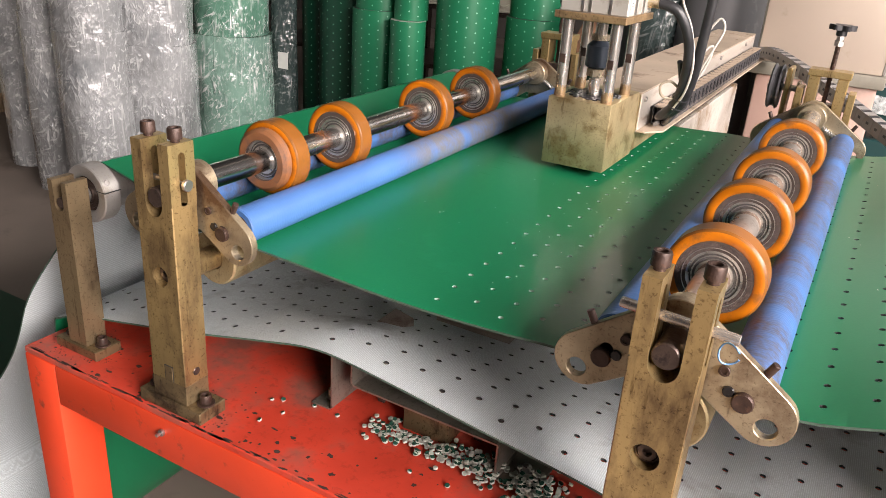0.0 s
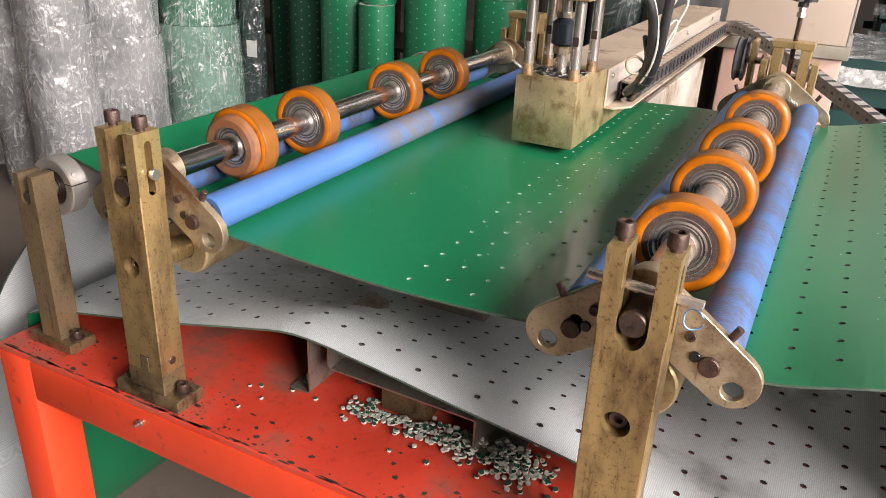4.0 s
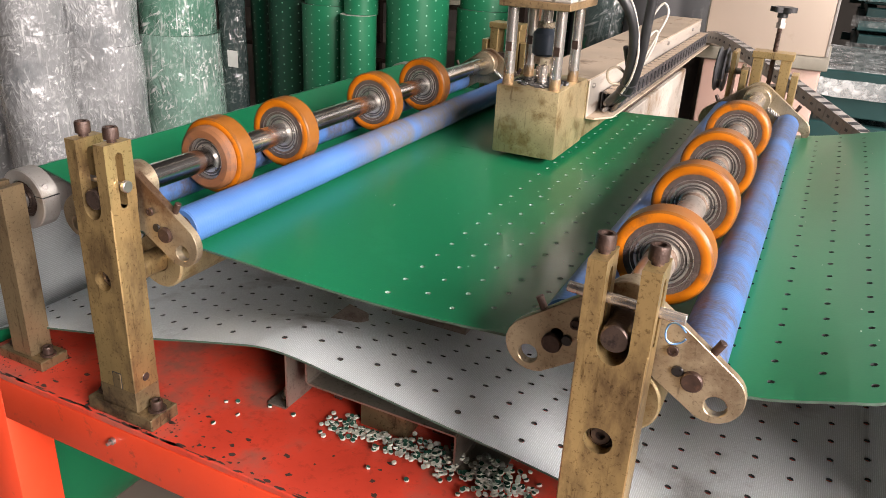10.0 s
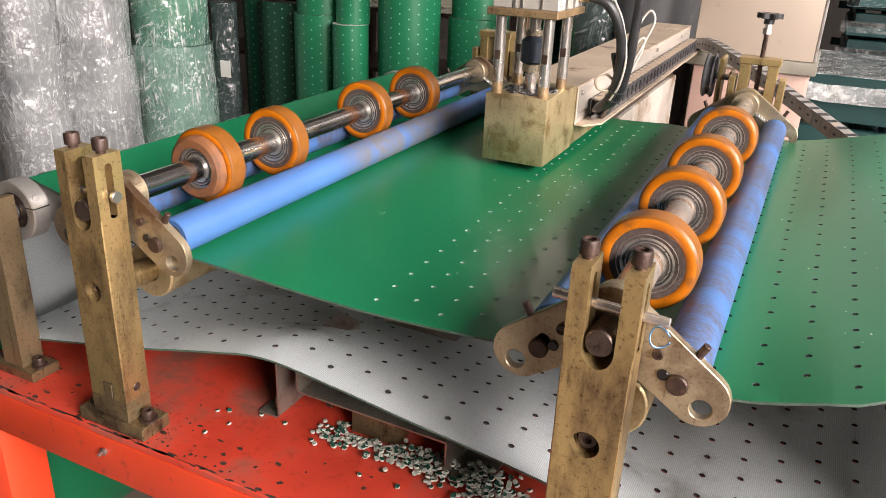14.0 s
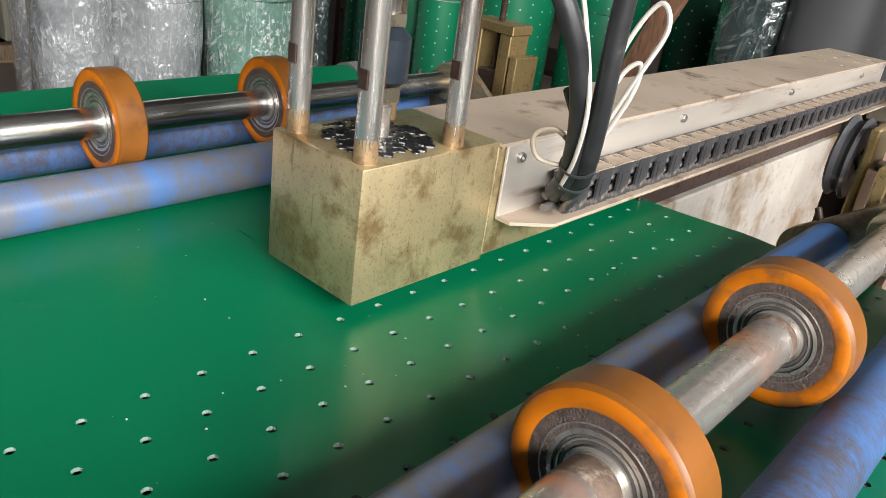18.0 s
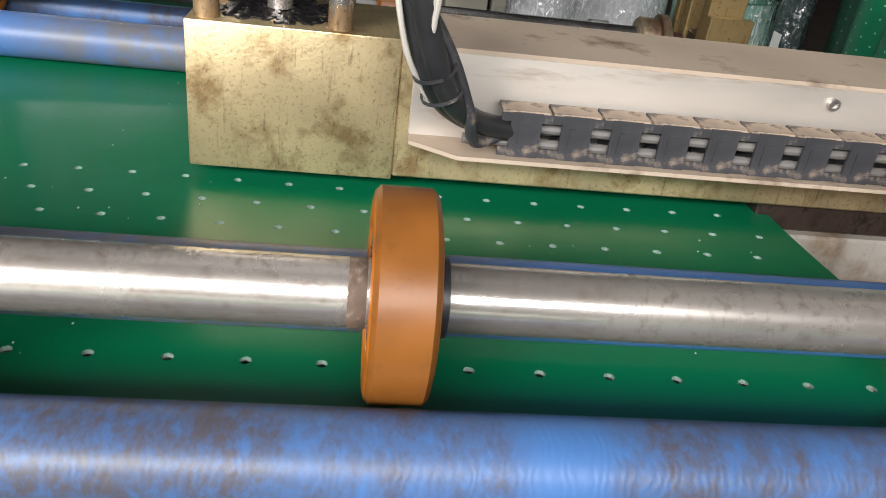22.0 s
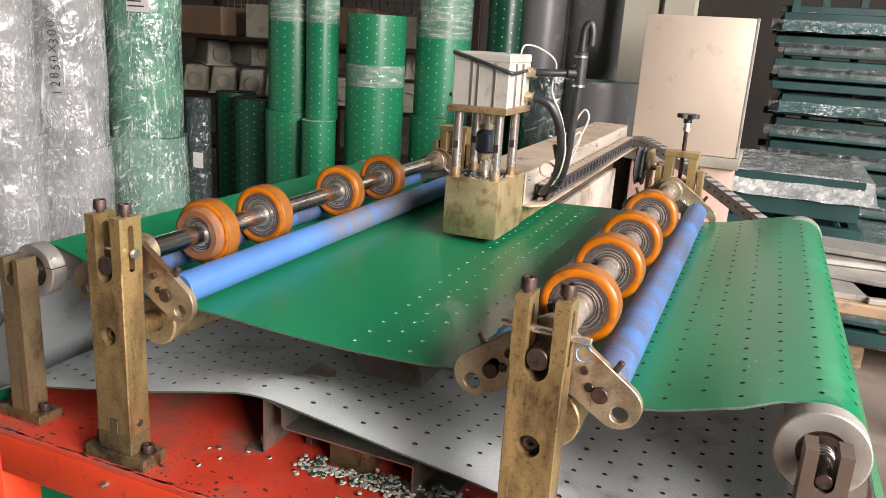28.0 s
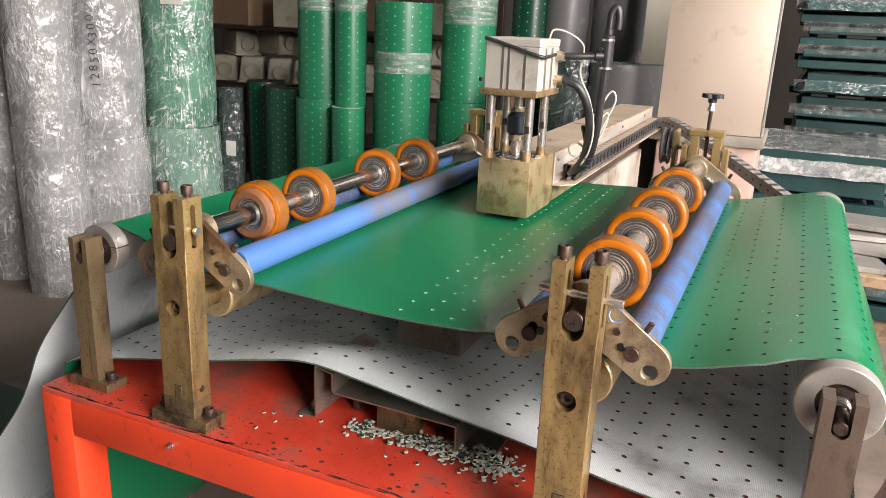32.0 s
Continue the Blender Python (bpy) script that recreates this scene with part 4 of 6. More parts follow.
def resample(line, step, count=0):
    L = [Vector((a, 0, b)) for a, b in line]
    s = [0.0]
    for a, b in zip(L, L[1:]):
        s.append(s[-1] + (b - a).length)
    n = count or max(1, round(s[-1] / step))
    out, k = [], 0
    for i in range(n + 1):
        d = s[-1] * i / n
        while k < len(s) - 2 and s[k + 1] < d:
            k += 1
        f = (d - s[k]) / max(1e-9, s[k + 1] - s[k])
        p = L[k].lerp(L[k + 1], f)
        out.append((p.x, p.z))
    return out


PV, PU, RH = 0.0494, 0.048, 0.0041
Y0, NV = 0.070, 26
THICK = 0.0034


def smoothstep(a, b, x):
    t = min(1, max(0, (x - a) / (b - a)))
    return t * t * (3 - 2 * t)


def belt_point(run, x, z, y):
    """Lengthwise profile, bent a little across the belt where it lies slack."""
    if run == "low":
        flat = 0.722 + 0.006 * math.sin(7 * x + 3 * y)
        k = smoothstep(0.10, 0.46, y)
        if x < -0.2:
            k *= smoothstep(-0.40, -0.2, x)
        k *= 1 - smoothstep(0.90, 1.08, x)
        z = z * (1 - k) + min(z, flat + 0.02) * k
        y = y + (0.02 * math.sin(3.1 * x) - 0.012) * (1 - smoothstep(0.9, 1.08, x))
        return x, y, z
    if run == "top" and 0.1 < x < 0.62:
        f = smoothstep(0.1, 0.2, x) * (1 - smoothstep(0.52, 0.62, x))
        z += f * (0.006 * smoothstep(0.1, 0.7, y) + 0.0015 * math.sin(9 * y + 4 * x))
    if run == "hang" and x < -0.3:
        y -= 0.030 * (1 - smoothstep(0.70, 0.90, z))
    if x < -0.08 and run in ("top", "hang"):
        y += 0.026 * (1 - smoothstep(0.07, 0.4, y)) * (1 - smoothstep(-0.2, -0.08, x)) * smoothstep(0.70, 0.90, z)
    if run in ("top", "hang") and x > 0.86 and z > 0.9:
        z += 0.004 * math.sin(6 * y + 2) * smoothstep(0.86, 0.95, x) * (1 - smoothstep(0.98, 1.05, x))
    if x > 0.95 and run in ("top", "hang"):
        y += 0.030 * (1 - smoothstep(0.07, 0.4, y)) * smoothstep(0.96, 1.03, x) * smoothstep(0.72, 0.90, z)
    return x, y, z


def belt(name, run, line, punched, parent, flat_label=""):
    """One stretch of the belt as a closed skin: outer green face, inner grey face, hole walls and edges."""
    cols = resample(line, PU)
    if run == "top":
        xs = [CX] + [0.366 + PU * k for k in range(-13, 12)] + [SEAM]
        cols = [(x, float(np.interp(x, [p[0] for p in line], [p[1] for p in line]))) for x in xs]
    n = len(cols) - 1
    if run == "top":
        lx, lz = [p[0] for p in line], [p[1] for p in line]
        fine = [(x, float(np.interp(x, lx, lz))) for x in (cols[k // 8][0] + (cols[min(n, k // 8 + 1)][0] - cols[k // 8][0]) * (k % 8) / 8 for k in range(8 * n + 1))]
    else:
        fine = resample(line, PU, 8 * n)
    nrm = []
    for i in range(n + 1):
        a, b = cols[max(0, i - 1)], cols[min(n, i + 1)]
        t = Vector((b[0] - a[0], 0, b[1] - a[1])).normalized()
        nrm.append(Vector((-t.z, 0, t.x)))
    V, F, M = [], [], []
    cache = {}

    def vert(u, y, side):
        key = (round(u, 4), round(y, 5), side)
        if key not in cache:
            i = min(n - 1, int(u))
            f = u - i
            k = min(8 * n - 1, int(u * 8))
            g = u * 8 - k
            x = fine[k][0] * (1 - g) + fine[k + 1][0] * g
            z = fine[k][1] * (1 - g) + fine[k + 1][1] * g
            nn = nrm[i].lerp(nrm[i + 1], f)
            p = Vector(belt_point(run, x, z, y)) - nn * (THICK if side else 0)
            cache[key] = len(V)
            V.append(p)
        return cache[key]

    ymax = Y0 + PV * NV
    for i in range(n):
        off = 0.25 + 0.5 * (i % 2)
        xm = (cols[i][0] + cols[i + 1][0]) / 2
        for j in range(-1, NV + 1):
            ya, yb = Y0 + PV * (j + off), Y0 + PV * (j + 1 + off)
            cut = ya < Y0 - 1e-6 or yb > ymax + 1e-6
            ya, yb = max(ya, Y0), min(yb, ymax)
            if yb - ya < 1e-5:
                continue
            ym = (ya + yb) / 2
            ring = [(i, ya), (i + 0.5, ya), (i + 1, ya), (i + 1, ym), (i + 1, yb), (i + 0.5, yb), (i, yb), (i, ym)]
            if cut or not punched(xm, i, n):
                for side in (0, 1):
                    q = [vert(u, y, side) for u, y in ring]
                    F.append(q[::-1] if side == 0 else q)
                    M.append(0 if side == 0 else 1)
                continue
            rh = 0.0046 if run == "low" else RH
            ru = rh / PU
            hole = [(i + 0.5 + ru * a, ym + rh * b) for a, b in ((-0.71, -0.71), (0, -1), (0.71, -0.71), (1, 0), (0.71, 0.71), (0, 1), (-0.71, 0.71), (-1, 0))]
            for side in (0, 1):
                o = [vert(u, y, side) for u, y in ring]
                h = [vert(u, y, side) for u, y in hole]
                for k in range(8):
                    q = [o[k], o[(k + 1) % 8], h[(k + 1) % 8], h[k]]
                    F.append(q[::-1] if side == 0 else q)
                    M.append(0 if side == 0 else 1)
            h0 = [vert(u, y, 0) for u, y in hole]
            h1 = [vert(u, y, 1) for u, y in hole]
            for k in range(8):
                F.append([h0[k], h0[(k + 1) % 8], h1[(k + 1) % 8], h1[k]])
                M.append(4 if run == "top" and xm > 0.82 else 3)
    # side edges
    for y in (Y0, ymax):
        for i in range(n):
            for a, b in ((i, i + 0.5), (i + 0.5, i + 1)):
                F.append([vert(a, y, 0), vert(b, y, 0), vert(b, y, 1), vert(a, y, 1)])
                M.append(2)
    me = bpy.data.meshes.new(name)
    me.from_pydata([tuple(v) for v in V], [], F)
    for m in (GREEN, GREY, BELT_SIDE, HOLE_SHADED if run != "top" else HOLE_PALE, HOLE_SHADED):
        me.materials.append(m)
    me.polygons.foreach_set("material_index", M)
    me.shade_smooth()
    me.set_sharp_from_angle(angle=radians(40))
    ob = new(name, me)
    ob.parent = parent
    ob.matrix_parent_inverse = parent.matrix_world.inverted()
    return ob


belt_thing = thing("conveyor_belt", (0.4, 0.6, TOP), "endless green belt with grey woven underside and punched holes", "conveyor belt")
belt("upper_run", "top", profile_line(top_run), lambda x, i, n: x > 0.36, belt_thing)
belt("right_loop", "hang", [(SEAM, float(np.interp(SEAM, *zip(*profile_line(top_run)))))] + [p for p in profile_line(top_run) if p[0] > SEAM + 0.004] + profile_line([top_run[-1]] + right_hang + [low_run[0]])[1:], lambda x, i, n: True, belt_thing)
belt("lower_run", "low", profile_line(low_run), lambda x, i, n: True, belt_thing)
belt("left_loop", "hang", profile_line([low_run[-1]] + left_hang + [top_run[0]]), lambda x, i, n: False, belt_thing)

TOPX, TOPZ = zip(*profile_line(top_run))
V, F = [], []
for _ in range(120):
    x, y = rnd.uniform(0.12, 1.02), rnd.uniform(0.09, 1.30)
    z = float(np.interp(x, TOPX, TOPZ))
    x, y, z = belt_point("top", x, z, y)
    b0, q = len(V), rnd.uniform(0.0004, 0.0012)
    for k in range(5):
        a = k * 1.2566 + rnd.uniform(-0.3, 0.3)
        V.append((x + q * math.cos(a) * 1.4, y + q * math.sin(a), z + 0.0006))
    V.append((x, y, z + 0.0006 + q))
    F += [(b0 + k, b0 + (k + 1) % 5, b0 + 5) for k in range(5)]
me = bpy.data.meshes.new("belt_crumbs")
me.from_pydata(V, [], F)
me.materials.append(CONFETTI_W)
tagged(new("belt_crumbs", me), "tiny pale punching crumbs scattered on the green belt", "crumbs", "", "stuff")

# ---- hat bracket, spacer and chips on the table ----
brk = thing("hat_bracket", (0.35, 0.14, TOP), "bent grey sheet steel hat bracket screwed to the table", "bracket")


def bent_strip(bm, line, y0, y1, t):
    vs = []
    n = len(line)
    for i, (x, z) in enumerate(line):
        a, b = Vector((*line[max(0, i - 1)], 0)), Vector((*line[min(n - 1, i + 1)], 0))
        d = (b - a).normalized()
        nx, nz = -d.y, d.x
        vs.append([bm.verts.new((x + nx * s, y, z + nz * s)) for y in (y0, y1) for s in (0, -t)])
    for A, C in zip(vs, vs[1:]):
        for a, b in ((0, 1), (1, 3), (3, 2), (2, 0)):
            bm.faces.new((A[a], A[b], C[b], C[a]))
    bm.faces.new((vs[0][0], vs[0][1], vs[0][3], vs[0][2]))
    bm.faces.new((vs[-1][0], vs[-1][2], vs[-1][3], vs[-1][1]))
    return bm


part("sheet", bent_strip(B(), [(0.165, 0.7035), (0.200, 0.7035), (0.202, 0.706), (0.202, 0.808), (0.205, 0.811), (0.240, 0.804), (0.243, 0.801), (0.243, 0.768), (0.246, 0.765), (0.495, 0.762), (0.498, 0.759), (0.498, 0.706), (0.501, 0.7035), (0.56, 0.7035)], 0.120, 0.30, 0.003), SHEET_STEEL, brk)
socket_bolt(brk, 0.183, 0.15, 0.7035, 0.007, 0.012, True, mat=STEEL)
socket_bolt(brk, 0.53, 0.16, 0.7035, 0.007, 0.008, True, mat=STEEL)
blk = thing("spacer_block", (0.36, 0.16, TOP), "small dull steel spacer block lying under the bracket", "block")
bm = B()
plate(bm, [(0.322, 0.150), (0.402, 0.150), (0.402, 0.192), (0.322, 0.192)], [circle2(0.343, 0.171, 0.0085, 16), circle2(0.383, 0.171, 0.0085, 16)], TOP, 0.044, "xy")
part("block", bm, ZINC_BASE, blk)
# black plugs put the shade of the two open holes into the shape
for bx_ in (0.343, 0.383):
    part("socket_screw", lathe(B(), (bx_, 0.171, TOP + 0.002), (bx_, 0.171, 1), [(0, 0), (0, 0.0080), (0.034, 0.0080), (0.034, 0.0045), (0.026, 0.0042), (0.026, 0)], 16), GREASE, blk, "black plug standing in for the open hole's shade")
for bx_ in (0.268, 0.448):
    fx = thing("fixing_bolt", (bx_, 0.20, 0.735), "oily hexagon bolt with nut under the bent bracket", "bolt", "bolts under the bracket")
    part("shank", rod(B(), (bx_ - 0.026, 0.20, 0.735), (bx_ + 0.024, 0.20, 0.735), 0.0062, 14), DARK_STEEL, fx)
    part("head", lathe(B(), (bx_ - 0.034, 0.20, 0.735), (1, 0.20, 0.735), [(0, 0), (0, 0.0115), (0.012, 0.0115), (0.012, 0)], 6), DARK_STEEL, fx)
    part("nut", lathe(B(), (bx_ + 0.008, 0.20, 0.735), (1, 0.20, 0.735), [(0, 0.006), (0, 0.0115), (0.010, 0.0115), (0.010, 0.006)], 6), DARK_STEEL, fx)
    part("washer", lathe(B(), (bx_ + 0.004, 0.20, 0.735), (1, 0.20, 0.735), [(0, 0.006), (0, 0.0135), (0.003, 0.0135), (0.003, 0.006)], 20), STEEL, fx)
    part("lug", box(B(), bx_ - 0.020, bx_ - 0.006, 0.185, 0.215, TOP, 0.752, 0.002), DARK_STEEL, fx)

HEXC = [(math.cos(a), math.sin(a)) for a in (2 * math.pi * i / 9 for i in range(9))]


def chips(name, n, place, parent, r=0.0052):
    """Punched-out discs, one face pale and the other green, lying at all angles."""
    V, F, M = [], [], []
    for _ in range(n):
        p, tilt = place()
        m = Matrix.Translation(p) @ Euler((rnd.uniform(-tilt, tilt), rnd.uniform(-tilt, tilt), rnd.uniform(0, 6.28))).to_matrix().to_4x4()
        if rnd.random() < 0.46:
            m = m @ Matrix.Rotation(math.pi, 4, "X")
        b = len(V)
        rr = r * rnd.uniform(0.86, 1.08)
        for z in (0.0015, -0.0015):
            V += [tuple(m @ Vector((a * rr, c * rr, z))) for a, c in HEXC]
        F.append(list(range(b, b + 9)))
        M.append(0)
        F.append(list(range(b + 17, b + 8, -1)))
        M.append(1)
        for k in range(9):
            F.append([b + k, b + 9 + k, b + 9 + (k + 1) % 9, b + (k + 1) % 9])
            M.append(0)
    me = bpy.data.meshes.new(name)
    me.from_pydata(V, [], F)
    me.materials.append(CONFETTI_W)
    me.materials.append(CONFETTI_G)
    me.polygons.foreach_set("material_index", M)
    ob = new(name, me)
    if parent:
        ob.parent = parent
        ob.matrix_parent_inverse = parent.matrix_world.inverted()
    return ob


def spill():
    k = rnd.random()
    if k < 0.63:
        t = rnd.random()
        x = 0.26 + 0.24 * t ** 0.7
        y = 0.150 - 0.040 * rnd.random() + rnd.gauss(0, 0.010)
        z = TOP + 0.003 + rnd.random() * 0.012 * t
    elif k < 0.975:
        x, y = rnd.gauss(0.555, 0.032), 0.125 + rnd.gauss(0, 0.020)
        z = TOP + 0.003 + max(0, 0.018 * (1 - abs(x - 0.55) / 0.05)) * rnd.random()
    else:
        x, y, z = rnd.uniform(0.1, 0.6), rnd.uniform(0.02, 0.13), TOP + 0.002
    if 0.315 < x < 0.41 and 0.142 < y < 0.198:
        y = 0.136
    return Vector((x, y, z)), 0.35


sc = tagged(chips("punched_chips", 520, spill, None, 0.0038), "spilled green and white punched belt chips on the red table", "chips", "", "stuff")

# ---- punch head and sliding arm ----
head = thing("punching_unit", (0.33, HY, 0.987), "pneumatic punch head of yellowed zinc steel on a sliding arm", "punch machine")
HX0, HX1 = 0.263, 0.396
bm = B()
box(bm, HX0, HX1, HY, HY + 0.192, 0.987, 1.125, 0.002, 2)
part("die_block", bm, ZINC_BLOCK, head, "heavy yellow zinc steel die block, oil stained")
bm = B()
g = rnd
for _ in range(150):
    a, rr = g.uniform(0, 6.28), g.uniform(0.016, 0.056)
    p = Vector((0.33 + rr * math.cos(a), HY + 0.075 + rr * math.sin(a), 1.125))
    bmesh.ops.create_icosphere(bm, subdivisions=1, radius=g.uniform(0.0025, 0.007), matrix=Matrix.Translation(p) @ Matrix.Diagonal((1.5, 1.2, 0.7, 1)))
tagged(part("grease", bm, GREASE, head, "black grease crust"), kind="stuff")
for x in (HX0 + 0.017, HX1 - 0.017):
    for y in (HY + 0.017, HY + 0.135):
        bm = B()
        rod(bm, (x, y, 1.120), (x, y, 1.279), 0.0112, 24)
        pil = part("guide_pillar", bm, PILLAR, head, "chromed guide pillar with rusty foot")
        bm = B()
        lathe(bm, (x, y, 1.124), (x, y, 2), [(0, 0.0116), (0.004, 0.01138), (0.024, 0.01124)], 20)
        part("rust_ring", bm, BRONZE, pil)
        part("wrench_flat", box(B(), x - 0.0060, x + 0.0060, y - 0.0114, y + 0.0114, 1.192, 1.210, 0.0006), RUST, pil)
part("top_plate", box(B(), HX0 - 0.006, HX1 + 0.006, HY - 0.006, HY + 0.175, 1.278, 1.292, 0.0015), BRONZE, head)
cyl = part("cylinder_body", box(B(), HX0 + 0.002, HX1 + 0.004, HY + 0.002, HY + 0.158, 1.292, 1.392, 0.002), CYL, head, "square silver aluminium air cylinder")
for x in (HX0 + 0.045, HX0 + 0.060, HX0 + 0.100):
    part("groove", box(B(), x, x + 0.005, HY + 0.0005, HY + 0.006, 1.294, 1.391), STEEL, cyl)
for y in (HY + 0.040, HY + 0.090):
    part("groove", box(B(), HX1 + 0.001, HX1 + 0.0055, y, y + 0.012, 1.294, 1.391), STEEL, cyl)
part("end_cap", box(B(), HX0 + 0.001, HX1 + 0.005, HY + 0.001, HY + 0.160, 1.392, 1.412, 0.003), CYL, cyl)
part("label_plate", box(B(), HX1 + 0.0045, HX1 + 0.0056, HY + 0.012, HY + 0.030, 1.298, 1.322), PAPER, cyl, "small white printed label")
for i in range(4):
    part("print_bar", box(B(), HX1 + 0.0056, HX1 + 0.0059, HY + 0.014, HY + 0.014 + 0.012 - 0.002 * (i % 2), 1.301 + 0.005 * i, 1.3025 + 0.005 * i), INK, cyl)
ram = thing("punch_ram", (0.33, HY + 0.076, 1.125), "punch ram with black coupling and hex nuts", "ram")
cx, cy = 0.33, HY + 0.076
bm = B()
lathe(bm, (cx, cy, 1.128), (cx, cy, 2), [(0, 0.012), (0.030, 0.012), (0.031, 0.009), (0.038, 0.009)], 24)
part("punch", bm, CHROME, ram)
bm = B()
lathe(bm, (cx, cy, 1.164), (cx, cy, 2), [(0, 0.008), (0, 0.0190), (0.015, 0.0190), (0.015, 0.008)], 6)
part("hex_nut", bm, NICKEL, ram)
bm = B()
lathe(bm, (cx, cy, 1.236), (cx, cy, 2), [(0, 0.008), (0, 0.0180), (0.011, 0.0180), (0.011, 0.008)], 6)
part("hex_nut", bm, NICKEL, ram)
bm = B()
lathe(bm, (cx, cy, 1.181), (cx, cy, 2), [(0, 0.010), (0, 0.020), (0.004, 0.0245), (0.044, 0.0245), (0.050, 0.019), (0.055, 0.013), (0.055, 0.0)], 24)
part("coupling", bm, material("blue_black_coupling", (0.02, 0.026, 0.036), 0.32, 0.2, 0.2, 30), ram)
bm = B()
rod(bm, (cx, cy, 1.240), (cx, cy, 1.279), 0.012, 24)
part("piston_rod", bm, CHROME, ram)

AY0, AY1 = HY + 0.192, HY + 1.66
arm = thing("sliding_arm", (0.33, AY0, 1.05), "long dusty steel sliding arm carrying the punch head", "machine arm")
part("beam", box(B(), HX0 + 0.002, HX1 - 0.001, AY0, AY1, 0.990, 1.119, 0.002), ZINC_BLOCK, arm)
bm = B()
plate(bm, [(HX0 - 0.002, AY0 + 0.002), (HX1 + 0.004, AY0 + 0.002), (HX1 + 0.004, AY1 + 0.01), (HX0 - 0.002, AY1 + 0.01)], [circle2(0.285 + 0.045 * (k % 3), AY1 - 0.05 - 0.10 * (k // 3), 0.008, 12) for k in range(9)], 1.119, 0.004, "xy")
part("top_cover", bm, ARM, arm, "dust covered tan top cover with bolt holes")
ang = part("angle_plate", box(B(), HX1 + 0.0, HX1 + 0.004, AY0 + 0.012, AY1, 1.034, 1.119, 0.001), STAINLESS, arm)
bm = B()
plate(bm, [(HX1 + 0.003, AY0 + 0.012), (HX1 + 0.022, AY0 + 0.012), (HX1 + 0.052, AY0 + 0.055), (HX1 + 0.052, AY1), (HX1 + 0.003, AY1)], [], 1.034, 0.004, "xy")
part("tray_lip", bm, ARM, arm)
for y in (AY0 + 0.035, AY0 + 0.42, AY0 + 0.85, AY0 + 1.28):
    socket_bolt(ang, HX1 + 0.004, y, 1.104, 0.006, 0.005, name="bolt", axis=(1, 0, 0), mat=STEEL)

# energy chain lying on the lip
chain = thing("cable_chain", (HX1 + 0.03, AY0, 1.03), "black plastic energy chain with dusty links along the arm", "cable chain")


def chain_link(parent, m, mat, L=0.047, w=0.034, h=0.042, shut=False):
    """One rectangular link: a broad side column with straps above and below, the window beside it showing the cables."""
    bm = B()
    o = [(-w / 2, 0), (w / 2, 0), (w / 2, h), (-w / 2, h)]
    i = [(-w / 2 + 0.003, 0.003), (w / 2 - 0.003, 0.003), (w / 2 - 0.003, h - 0.003), (-w / 2 + 0.003, h - 0.003)]
    c = 0.96 if shut else 0.60
    plate(bm, o, [i], -L * c / 2, L * c, "xz")
    bmesh.ops.transform(bm, matrix=m, verts=bm.verts)
    k = part("link", bm, mat, parent)
    if not shut:
        for z in (0.0006, h - 0.0086):
            bm = box(B(), w / 2 - 0.003, w / 2 - 0.0006, -L * 0.5, L * 0.5, z, z + 0.008)
            bmesh.ops.transform(bm, matrix=m, verts=bm.verts)
            part("hinge_strap", bm, mat, k)
        bm = box(B(), w / 2 - 0.001, w / 2 + 0.0008, -L * 0.14, L * 0.14, h * 0.24, h * 0.74)
        bmesh.ops.transform(bm, matrix=m, verts=bm.verts)
        part("side_boss", bm, mat, k)
    else:
        # black plates on the solid link stand in for its slots' shade
        for sx in (-1, 1):
            bm = box(B(), sx * w / 2 - 0.0008, sx * w / 2 + 0.0008, -L * 0.16, L * 0.10, h * 0.42, h * 0.60)
            bmesh.ops.transform(bm, matrix=m, verts=bm.verts)
            part("side_slot", bm, BLACK, k)
    bm = box(B(), -w / 2 + 0.004, w / 2 - 0.002, -L * (0.2 if shut else 0.47), L * (0.12 if shut else 0.47), h - 0.002, h + 0.0012)
    bmesh.ops.transform(bm, matrix=m, verts=bm.verts)
    # on a shut link this is a black plate for a slot's shade
    part("top_bar", bm, BLACK if shut else CHAIN_TOP, k)
    return k


first = chain_link(chain, Matrix.Translation((HX1 + 0.026, AY0 + 0.115, 1.0385)), CHAIN)
nlink = int((AY1 - AY0 - 0.12) / 0.047)
for i in range(1, nlink):
    for src in (first, *first.children):
        ob = new(src.name.split(".")[0], src.data)
        ob.parent = chain if src is first else last
        ob.matrix_parent_inverse = src.matrix_parent_inverse
        ob.matrix_basis = (Matrix.Translation((0, 0.047 * i, 0)) @ src.matrix_basis) if src is first else src.matrix_basis
        if src is first:
            last = ob
tail = thing("cable_chain", (0.6, 1.95, 0.95), "grey dusty energy chain sagging off the arm's far end", "cable chain")
line = smooth_line([(HX1 + 0.026, AY1 + 0.005, 1.038), (0.50, AY1 - 0.07, 1.045), (0.68, 2.08, 1.005), (0.85, 1.83, 0.955), (1.03, 1.58, 0.895)], 7)
for a, b in zip(line, line[1:]):
    d = (b - a).normalized()
    s = Vector((0, 0, 1))
    xx = d.cross(s).normalized()
    m = Matrix((xx, d, xx.cross(d))).transposed().to_4x4()
    chain_link(tail, Matrix.Translation(a) @ m, DUSTY_CHAIN, (b - a).length, 0.034, 0.040, True)
cable_grey = material("grey_cable", (0.15, 0.14, 0.13), 0.5, 0, 0.2, 30)
for k in range(2):
    z = 1.048 + 0.015 * k
    part("cable", tube(B(), [(HX1 + 0.030, AY0 + 0.06, z), (HX1 + 0.032, AY0 + 0.4, z), (HX1 + 0.032, AY1 - 0.06, z)], 0.0048, 10, 6), cable_grey, chain, "grey cable inside the links")

